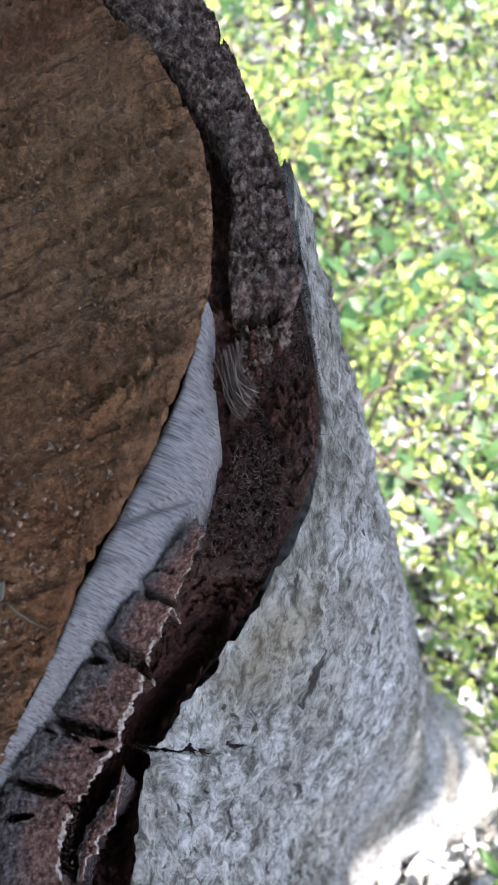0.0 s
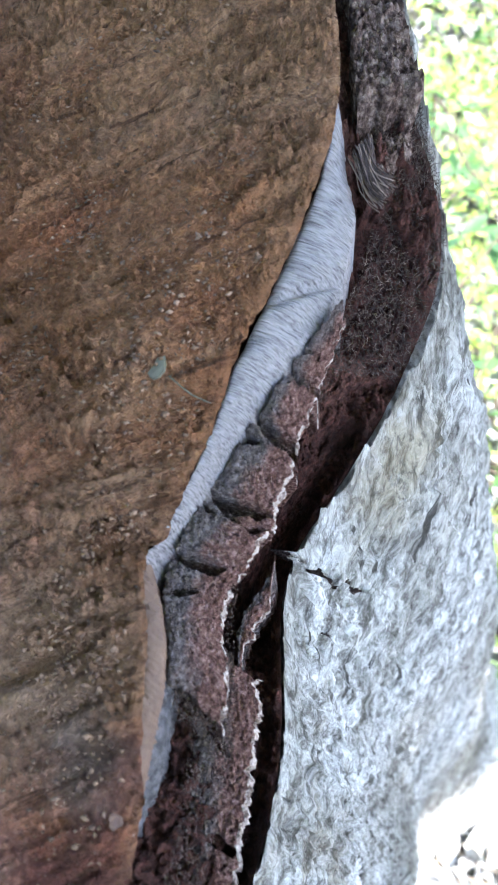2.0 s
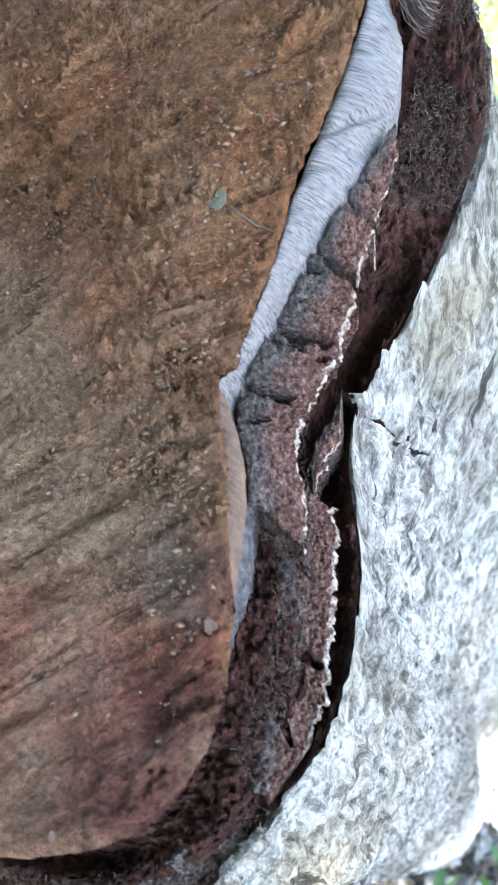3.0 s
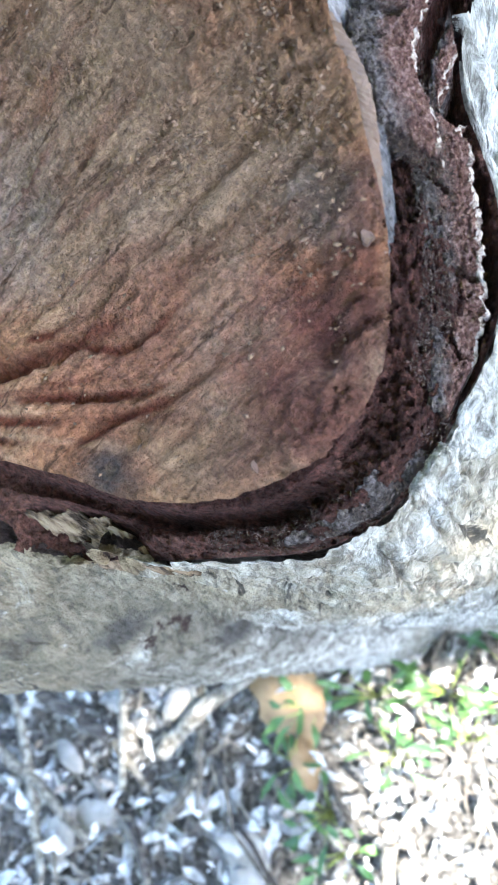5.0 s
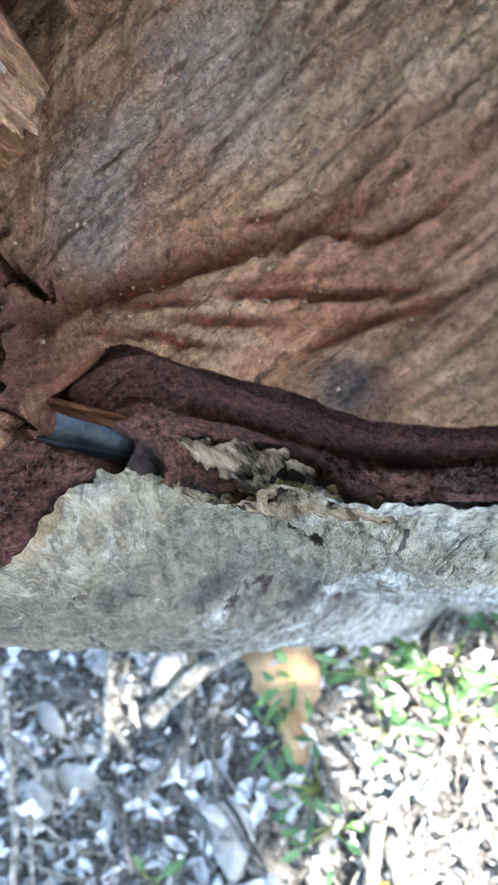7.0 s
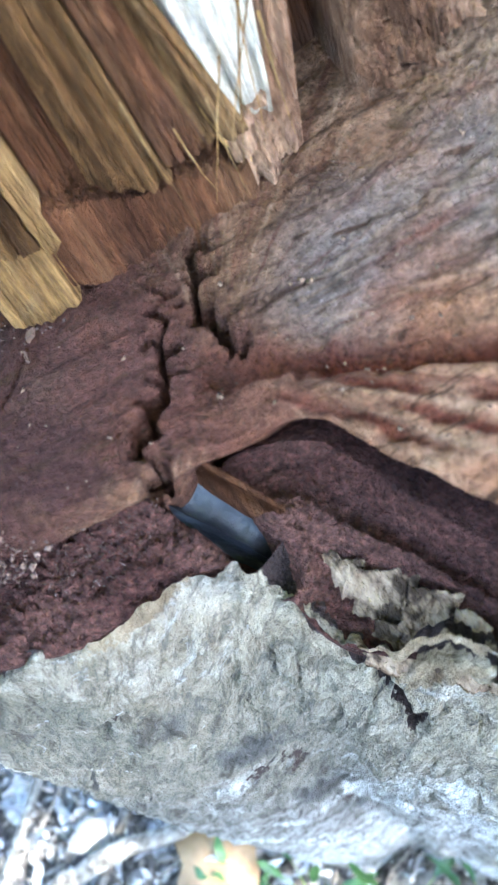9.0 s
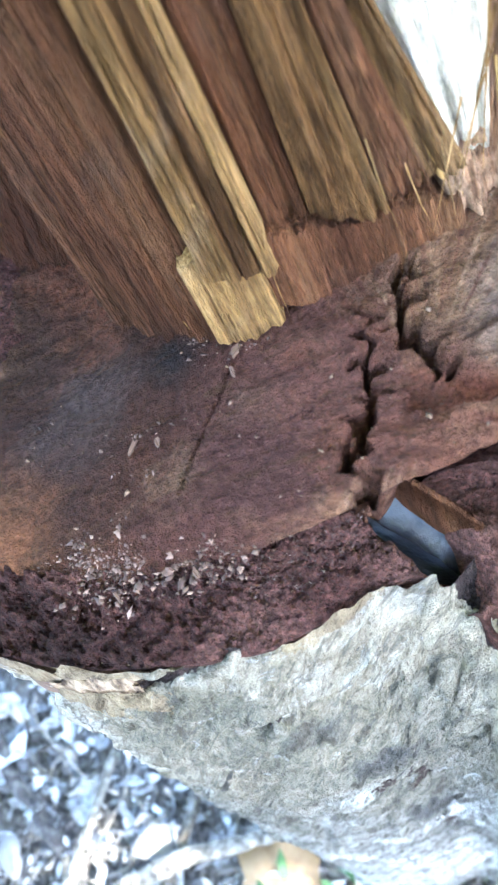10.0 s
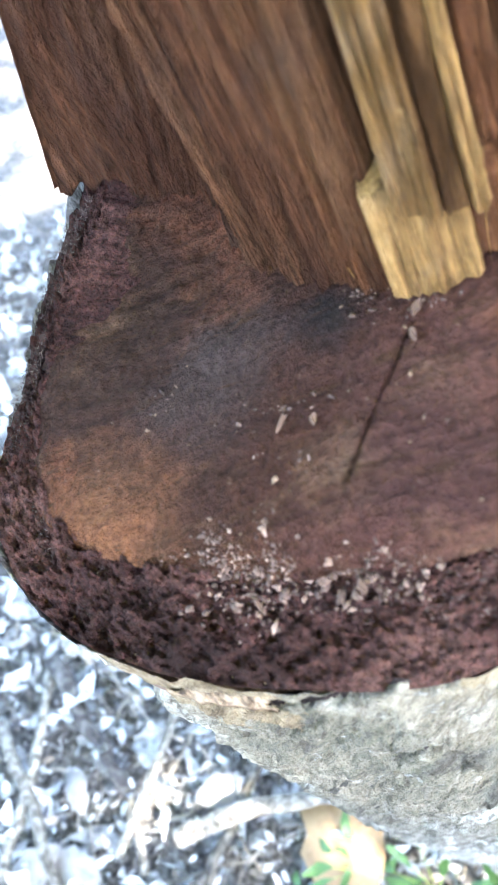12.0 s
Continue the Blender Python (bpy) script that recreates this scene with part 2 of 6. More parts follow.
    base = mix(nt, tan_f, base, ramp(nt, flake, [(0.35, (0.1, 0.065, 0.036)), (0.55, (0.32, 0.24, 0.15)), (0.7, (0.46, 0.37, 0.25))]))
    bare_f = ramp(nt, math_node(nt, "ADD", attribute(nt, "bare"), edge), [(0.44, (0, 0, 0)), (0.52, (1, 1, 1))])
    base = mix(nt, bare_f, base, ramp(nt, torn, [(0.35, (0.012, 0.008, 0.008)), (0.65, (0.06, 0.038, 0.034))]))
    nt.links.new(base, p.inputs["Base Color"])
    grit = noise_tex(nt, 420, (1, 1, 0.5), detail=5)
    bump(nt, p, [(fissure, 0.7, 0.012), (curls, 0.6, 0.008), (crack, 1.0, 0.01), (flake, 1.0, 0.012), (grit, 1.0, 0.004)])
    return m


def mat_fibrous_bark():
    m, nt, p = material("dark_fibrous_inner_bark", 0.95, 0.1)
    big = noise_tex(nt, 22, detail=5)
    base = ramp(nt, big, [(0.3, (0.018, 0.0085, 0.0075)), (0.5, (0.058, 0.0245, 0.0195)), (0.7, (0.116, 0.057, 0.045))])
    fine = noise_tex(nt, 420, detail=5, rough=0.7)
    base = mix(nt, 0.85, base, ramp(nt, fine, [(0.36, (0.35, 0.32, 0.32)), (0.5, (0.95, 0.93, 0.92)), (0.66, (2.0, 1.85, 1.8))]), "MULTIPLY")
    nt.links.new(base, p.inputs["Base Color"])
    mid = noise_tex(nt, 110, detail=5)
    bump(nt, p, [(mid, 1.0, 0.012), (fine, 1.0, 0.006)])
    return m


def mat_simple(name, stops, scale, stretch=(1, 1, 1), rough=0.85, bump_scale=200, strength=0.5, dist=0.0015, per_island=None, per_object=None, spec=0.3, trans=0.0, rot=(0, 0, 0), squash=None):
    m, nt, p = material(name, rough, spec)
    stretch = squash or stretch
    n = noise_tex(nt, scale, stretch, rot, detail=6)
    base = ramp(nt, n, stops)
    if per_island:
        g = nt.nodes.new("ShaderNodeNewGeometry")
        base = mix(nt, 1.0, base, ramp(nt, g.outputs["Random Per Island"], per_island), "MULTIPLY")
    if per_object:
        g = nt.nodes.new("ShaderNodeObjectInfo")
        base = mix(nt, 1.0, base, ramp(nt, g.outputs["Random"], per_object), "MULTIPLY")
    nt.links.new(base, p.inputs["Base Color"])
    b = noise_tex(nt, bump_scale, stretch, rot, detail=4)
    bump(nt, p, [(b, strength, dist)])
    if trans:
        out = nt.nodes["Material Output"]
        tr = nt.nodes.new("ShaderNodeBsdfTranslucent")
        ms = nt.nodes.new("ShaderNodeMixShader")
        ms.inputs[0].default_value = trans
        nt.links.new(base, tr.inputs[0])
        nt.links.new(p.outputs[0], ms.inputs[1])
        nt.links.new(tr.outputs[0], ms.inputs[2])
        nt.links.new(ms.outputs[0], out.inputs[0])
    return m


M_CUT = mat_cut_wood()
M_TORN = mat_torn_wood("torn_heartwood", (0.032, 0.011, 0.006), (0.102, 0.041, 0.019), (0.19, 0.097, 0.047))
M_SLAB = mat_torn_wood("dark_torn_heartwood", (0.029, 0.0105, 0.006), (0.080, 0.033, 0.017), (0.145, 0.071, 0.037))
M_YELLOW = mat_torn_wood("torn_yellow_wood", (0.09, 0.042, 0.014), (0.33, 0.185, 0.069), (0.55, 0.36, 0.16))
M_WHITE = mat_torn_wood("torn_pale_fibre", (0.2160, 0.1553, 0.0945), (0.4590, 0.3847, 0.2903), (0.6750, 0.6075, 0.4995))
M_ORANGE = mat_torn_wood("torn_orange_wood", (0.045, 0.019, 0.008), (0.165, 0.083, 0.031), (0.30, 0.178, 0.078))
M_CRUMBLY = mat_torn_wood("crumbly_orange_wood", (0.1, 0.042, 0.022), (0.29, 0.155, 0.09), (0.48, 0.31, 0.2))
M_BARK = mat_bark_pale()
M_RING = mat_fibrous_bark()
M_STRIP = mat_simple("bare_sapwood", [(0.34, (0.045, 0.038, 0.038)), (0.44, (0.125, 0.112, 0.11)), (0.62, (0.2, 0.184, 0.182))], 2400, (1, 1, 0.1), 0.6, 1300, 1.0, 0.002, rot=(0, 0, 32), squash=(1, 0.03, 0.2))
M_BLUEGREY = mat_simple("bare_grey_sapwood", [(0.35, (0.015, 0.013, 0.014)), (0.65, (0.085, 0.079, 0.082))], 420, (1, 1, 1), 0.7, 500, 0.8, 0.003)
M_BAST = mat_simple("frayed_bast", [(0.3, (0.05, 0.036, 0.03)), (0.7, (0.16, 0.125, 0.11))], 200, (1, 1, 1), 0.9, 400, 0.5, 0.001, per_island=[(0, (0.25, 0.19, 0.17)), (0.75, (0.6, 0.5, 0.46)), (1, (1.5, 1.4, 1.3))])
M_BLUE = mat_simple("bare_blue_sapwood", [(0.36, (0.004, 0.0045, 0.006)), (0.5, (0.008, 0.0095, 0.0125)), (0.64, (0.022, 0.025, 0.03))], 70, (1, 1, 1), 0.5, 300, 0.5, 0.002)
M_TAN = mat_simple("bare_tan_sapwood", [(0.3, (0.06, 0.034, 0.022)), (0.7, (0.11, 0.068, 0.046))], 60, (1, 1, 1), 0.7, 300, 0.6, 0.002)


def mat_block():
    m, nt, p = material("inner_bark_block", 0.95, 0.05)
    n = noise_tex(nt, 620, detail=5, rough=0.7)
    red = ramp(nt, n, [(0.34, (0.045, 0.022, 0.018)), (0.5, (0.125, 0.065, 0.053)), (0.66, (0.25, 0.16, 0.138))])
    grey = ramp(nt, n, [(0.34, (0.032, 0.025, 0.024)), (0.5, (0.09, 0.072, 0.068)), (0.66, (0.17, 0.145, 0.138))])
    soft = noise_tex(nt, 90, detail=4)
    f = math_node(nt, "ADD", attribute(nt, "outward"), math_node(nt, "MULTIPLY_ADD", soft, 1.2, -0.6))
    base = mix(nt, ramp(nt, f, [(0.3, (0, 0, 0)), (0.55, (1, 1, 1))]), grey, red)
    nt.links.new(base, p.inputs["Base Color"])
    fine = noise_tex(nt, 1100, detail=3)
    bump(nt, p, [(n, 1.0, 0.004), (fine, 1.0, 0.002)])
    return m


M_BLOCK = mat_block()
M_CHUNK = mat_simple("weathered_bark_chunk", [(0.37, (0.026, 0.016, 0.0135)), (0.5, (0.085, 0.057, 0.047)), (0.63, (0.18, 0.135, 0.115))], 330, (1, 1, 1), 0.95, 520, 1.0, 0.005, spec=0.05)
M_FLAKE = mat_simple("beige_dead_bark", [(0.4, (0.04, 0.026, 0.017)), (0.49, (0.165, 0.115, 0.077)), (0.62, (0.29, 0.215, 0.15))], 230, (1, 1, 1), 0.9, 420, 1.0, 0.006, per_object=[(0, (0.75, 0.73, 0.7)), (1, (1.1, 1.1, 1.1))], spec=0.1, squash=(1, 0.35, 0.4))
M_CHALK = mat_simple("pale_bark_skin", [(0.4, (0.07, 0.045, 0.036)), (0.56, (0.27, 0.22, 0.19))], 500, (1, 1, 1), 0.9, 400, 0.7, 0.002)
M_SOIL = mat_simple("leaf_mould_soil", [(0.36, (0.02, 0.018, 0.016)), (0.5, (0.075, 0.068, 0.062)), (0.64, (0.19, 0.178, 0.165))], 110, (1, 1, 1), 0.95, 160, 0.8, 0.01)
M_LITTER = mat_simple("dry_grey_leaf", [(0.38, (0.2, 0.197, 0.195)), (0.52, (0.4, 0.398, 0.392)), (0.65, (0.58, 0.58, 0.575))], 70, (1, 1, 1), 0.75, 160, 0.4, 0.002,
                      per_island=[(0, (0.16, 0.15, 0.145)), (0.3, (0.55, 0.545, 0.54)), (0.65, (0.98, 0.98, 0.99)), (0.93, (1.4, 1.4, 1.42)), (1, (0.85, 0.66, 0.5))], trans=0.12)
M_TANLEAF = mat_simple("dry_tan_leaf", [(0.3, (0.2, 0.115, 0.055)), (0.7, (0.36, 0.235, 0.125))], 30, (1, 1, 1), 0.7, 120, 0.4, 0.003, trans=0.15)
M_STICK = mat_simple("dead_stick_bark", [(0.36, (0.04, 0.034, 0.027)), (0.5, (0.13, 0.117, 0.099)), (0.64, (0.25, 0.235, 0.21))], 90, (1, 1, 1), 0.85, 220, 0.7, 0.003, per_object=[(0, (0.4, 0.37, 0.35)), (1, (1.2, 1.17, 1.12))])
M_DARKSTICK = mat_simple("rotting_stick_bark", [(0.36, (0.012, 0.01, 0.009)), (0.5, (0.045, 0.038, 0.034)), (0.64, (0.11, 0.1, 0.09))], 80, (1, 1, 1), 0.9, 220, 0.8, 0.004)
M_ORANGESTICK = mat_simple("fresh_orange_twig", [(0.36, (0.3, 0.12, 0.015)), (0.6, (0.5, 0.25, 0.04))], 60, (1, 1, 1), 0.7, 220, 0.5, 0.002)
M_STICKS = mat_simple("dead_twig_bark", [(0.3, (0.09, 0.075, 0.06)), (0.7, (0.34, 0.31, 0.27))], 50, (1, 1, 1), 0.85, 220, 0.6, 0.002, per_island=[(0, (0.4, 0.37, 0.35)), (1, (1.3, 1.27, 1.22))])
M_PALELEAF = mat_simple("dry_pale_leaf", [(0.3, (0.2, 0.19, 0.175)), (0.7, (0.36, 0.345, 0.325))], 40, (1, 1, 1), 0.75, 120, 0.5, 0.003, per_object=[(0, (0.75, 0.7, 0.66)), (1, (1.1, 1.1, 1.1))], trans=0.1)
M_LEAF = mat_simple("green_shrub_leaf", [(0.3, (0.15, 0.22, 0.06)), (0.55, (0.29, 0.38, 0.13)), (0.75, (0.43, 0.49, 0.21))], 9, (1, 1, 1), 0.45, 100, 0.3, 0.002,
                    per_island=[(0, (0.3, 0.5, 0.45)), (0.35, (0.9, 0.95, 0.9)), (0.7, (1.6, 1.4, 1.1)), (1, (2.1, 1.75, 1.3))], spec=0.45, trans=0.5)
M_SEED = mat_simple("dark_green_leaf", [(0.3, (0.035, 0.085, 0.03)), (0.7, (0.075, 0.15, 0.05))], 30, (1, 1, 1), 0.45, 100, 0.3, 0.002, per_object=[(0, (0.6, 0.7, 0.7)), (1, (1.4, 1.3, 1.1))], spec=0.45, trans=0.35)
M_TWIG = mat_simple("twig_bark", [(0.3, (0.035, 0.024, 0.016)), (0.7, (0.11, 0.08, 0.055))], 60, (1, 1, 1), 0.8, 200, 0.5, 0.001)
M_CHIP = mat_simple("tan_wood_chip", [(0.3, (0.05, 0.026, 0.016)), (0.7, (0.125, 0.07, 0.044))], 220, (1, 1, 1), 0.9, 500, 0.8, 0.001, squash=(0.3, 1, 1))
M_DUST = mat_simple("coarse_sawdust", [(0.3, (0.07, 0.04, 0.025)), (0.7, (0.17, 0.108, 0.07))], 200, (1, 1, 1), 0.9, 500, 0.6, 0.001, per_island=[(0, (0.5, 0.45, 0.4)), (1, (1.3, 1.25, 1.2))])
M_PALEBIT = mat_simple("dry_leaf_scrap", [(0.3, (0.04, 0.036, 0.024)), (0.7, (0.085, 0.078, 0.052))], 300, (1, 1, 1), 0.7, 500, 0.5, 0.0005)
M_CRUMB = mat_simple("pale_wood_crumb", [(0.3, (0.1, 0.06, 0.045)), (0.7, (0.22, 0.155, 0.125))], 200, (1, 1, 1), 0.9, 500, 0.6, 0.001, per_island=[(0, (0.25, 0.2, 0.18)), (0.75, (0.6, 0.52, 0.47)), (1, (1.2, 1.1, 1.02))])


# ---------------------------------------------------------------- helpers for meshes
def mesh_from(name, verts, faces, mat, smooth=True):
    """A mesh with one material; faces as a list, or as an array where all have the same number of corners."""
    me = bpy.data.meshes.new(name)
    if isinstance(faces, np.ndarray):
        n, k = faces.shape
        me.vertices.add(len(verts))
        me.vertices.foreach_set("co", np.asarray(verts, np.float32).reshape(-1))
        me.loops.add(n * k)
        me.loops.foreach_set("vertex_index", faces.reshape(-1).astype(np.int32))
        me.polygons.add(n)
        me.polygons.foreach_set("loop_start", np.arange(0, n * k, k, dtype=np.int32))
    else:
        me.from_pydata([tuple(v) for v in verts], [], [tuple(f) for f in faces])
    me.materials.append(mat)
    if smooth:
        me.polygons.foreach_set("use_smooth", [True] * len(me.polygons))
    me.update(calc_edges=True)
    return me


def part(name, mesh, parent, label=""):
    ob = new(name, mesh)
    ob.parent = parent
    if label:
        ob["label"] = label
    return ob


def thing(name, at, label, category, group="", kind=""):
    ob = new(name)
    ob.empty_display_size = 0.05
    ob.location = at
    return tagged(ob, label, category, group, kind)


def grid_array(nu, nv, wrap_u=False):
    """Quads of a grid whose vertex (u, v) has the number u * nv + v."""
    u = np.arange(nu if wrap_u else nu - 1)
    v = np.arange(nv - 1)
    a, b = np.meshgrid(u, v, indexing="ij")
    c = (a + 1) % nu
    return np.stack([a * nv + b, c * nv + b, c * nv + b + 1, a * nv + b + 1], -1).reshape(-1, 4)


def grid_faces(nu, nv, wrap_u=False):
    return grid_array(nu, nv, wrap_u).tolist()


def hairs(paths, radii, sides=3):
    """Many thin tubes at once: paths as an array (tube, point, xyz), radii as an array (tube, point)."""
    n, k, _ = paths.shape
    d = paths[:, -1] - paths[:, 0]
    d = d / np.linalg.norm(d, axis=1, keepdims=True)
    a = np.cross(d, np.where(np.abs(d[:, 2:]) < 0.9, [[0.0, 0.0, 1.0]], [[1.0, 0.0, 0.0]]))
    a = a / np.linalg.norm(a, axis=1, keepdims=True)
    b = np.cross(d, a)
    c = 2 * np.pi * np.arange(sides) / sides
    ring = a[:, None, None] * np.cos(c)[None, None, :, None] + b[:, None, None] * np.sin(c)[None, None, :, None]
    verts = paths[:, :, None] + ring * radii[:, :, None, None]
    one = np.array([[j * sides + m, j * sides + (m + 1) % sides, (j + 1) * sides + (m + 1) % sides, (j + 1) * sides + m] for j in range(k - 1) for m in range(sides)])
    faces = (np.arange(n)[:, None, None] * (k * sides) + one[None]).reshape(-1, 4)
    return verts.reshape(-1, 3), faces


def angles(seen, step, rest):
    """Angles round the circle, close together over the stretch of it that faces the open side."""
    a = np.arange(seen[0], seen[1], step)
    b = np.arange(seen[1], seen[0] + 360, rest)
    return np.concatenate([a, b]) % 360


LATTICE = np.random.RandomState(4).rand(64, 64, 64) * 2 - 1


def vnoise(p, scale, octaves=3, seed=0.0):
    """Fractal lattice noise of an array of points, about -1 to 1."""
    out, amp = np.zeros(len(p)), 1.0
    q = np.asarray(p, float) * scale + np.array([seed * 7.3, seed * 3.1 + 11, seed * 5.7 + 5])
    for _ in range(octaves):
        i = np.floor(q).astype(int)
        f = q - i
        f = f * f * (3 - 2 * f)
        v = 0.0
        for a in (0, 1):
            for b in (0, 1):
                for c in (0, 1):
                    w = (f[:, 0] if a else 1 - f[:, 0]) * (f[:, 1] if b else 1 - f[:, 1]) * (f[:, 2] if c else 1 - f[:, 2])
                    v = v + w * LATTICE[(i[:, 0] + a) % 64, (i[:, 1] + b) % 64, (i[:, 2] + c) % 64]
        out += amp * v
        amp *= 0.55
        q = q * 2.03 + 17.1
    return out


def ring_value(values, theta):
    """Smooth periodic value for angles in degrees, from values at even steps round the circle."""
    v = np.asarray(values, float)
    n = len(v)
    x = (np.asarray(theta, float) % 360) / 360 * n
    i = np.floor(x).astype(int)
    f = x - i
    p0, p1, p2, p3 = v[(i - 1) % n], v[i % n], v[(i + 1) % n], v[(i + 2) % n]
    return p1 + 0.5 * f * (p2 - p0 + f * (2 * p0 - 5 * p1 + 4 * p2 - p3 + f * (3 * (p1 - p2) + p3 - p0)))


def seg_dist(x, y, line):
    """Distance of points to a polyline and the share of its length at the nearest place."""
    best, where = np.full(np.shape(x), 9.0), np.zeros(np.shape(x))
    for k, ((ax, ay), (bx, by)) in enumerate(zip(line[:-1], line[1:])):
        dx, dy = bx - ax, by - ay
        s = np.clip(((x - ax) * dx + (y - ay) * dy) / (dx * dx + dy * dy), 0, 1)
        d = np.hypot(x - ax - s * dx, y - ay - s * dy)
        where = np.where(d < best, (k + s) / (len(line) - 1), where)
        best = np.minimum(best, d)
    return best, where


def tube(points, radii, sides=8):
    """A round tapering tube along points."""
    verts, faces = [], []
    pts = [Vector(p) for p in points]
    for i, p in enumerate(pts):
        d = (pts[min(i + 1, len(pts) - 1)] - pts[max(i - 1, 0)]).normalized()
        a = d.orthogonal().normalized()
        b = d.cross(a)
        for k in range(sides):
            c = 2 * math.pi * k / sides
            verts.append(p + (a * math.cos(c) + b * math.sin(c)) * radii[i])
    for i in range(len(pts) - 1):
        for k in range(sides):
            k2 = (k + 1) % sides
            faces.append((i * sides + k, i * sides + k2, (i + 1) * sides + k2, (i + 1) * sides + k))
    faces.append(tuple(range(sides))[::-1])
    faces.append(tuple((len(pts) - 1) * sides + k for k in range(sides)))
    return verts, faces


# ---------------------------------------------------------------- the stump's form
CX, CY = 0.10, 0.09
# radii of the trunk and of the bare wood round the centre, every six degrees
R_BARK = [.226, .237, .248, .256, .262, .268, .271, .274, .276, .276, .275, .274, .271, .267, .263, .258, .254, .249, .244, .241,
          .239, .236, .234, .234, .234, .239, .246, .252, .265, .265, .254, .234, .210, .187, .155, .147, .149, .149, .150, .158,
          .165, .173, .183, .189, .189, .186, .183, .176, .168, .159, .152, .151, .157, .169, .182, .195, .203, .207, .212, .220]
R_WOOD = [.199, .204, .210, .216, .222, .227, .232, .236, .241, .240, .239, .238, .235, .231, .227, .224, .222, .219, .217, .215,
          .214, .213, .213, .214, .218, .222, .229, .239, .246, .246, .229, .203, .178, .152, .130,   .1205, .1212, .1255, .1325, .1405,
          .152, .161, .169, .173, .171, .163, .152, .140, .130, .121, .123, .126, .129, .133, .141, .151, .163, .174, .184, .194]
# how far the bark's rim lies under the sawn plane, every thirty degrees
DROP = [.031, .030, .030, .025, .020, .015, .012, .024, .030, .031, .049, .043]
VALLEY = [(-.012, .056), (.011, .035), (.027, .021), (.041, .007), (.057, -.007)]
CRACK_A = [(-.013, .08), (-.022, .063), (-.037, .051), (-.037, .034), (-.033, .02), (-.022, .008)]
CRACK_C = [(-.045, .097), (-.061, .085), (-.077, .071)]
# furrows that fan out from the knot between the cracks
FAN = [[(.017, .030), (.030, .016), (.046, -.003)], [(.021, .013), (.034, -.006), (.048, -.029), (.064, -.044)], [(.022, -.014), (.037, -.024), (.050, -.034)], [(-.008, .041), (.001, .026), (.016, .012)],
       [(.028, .001), (.050, -.029), (.060, -.039)], [(.031, -.017), (.044, -.030), (.0535, -.037), (.07, -.046)], [(.001, .0300), (.007, .016), (.0125, .0045), (.018, -.004)], [(.004, .034), (.016, .018), (.024, .006)], [(.0, .046), (.02, .0245)],
       [(.038, .018), (.046, .009), (.062, -.001)], [(.044, .006), (.053, -.012), (.066, -.02)], [(.010, .020), (.022, .0), (.034, -.02)], [(.05, -.01), (.064, -.022), (.084, -.03)]]
CRACK_B = [(.004, .085), (-.006, .073), (-.005, .058)]


def plane_z(x, y):
    return 1.0327 + 0.3575 * x + 0.0766 * y


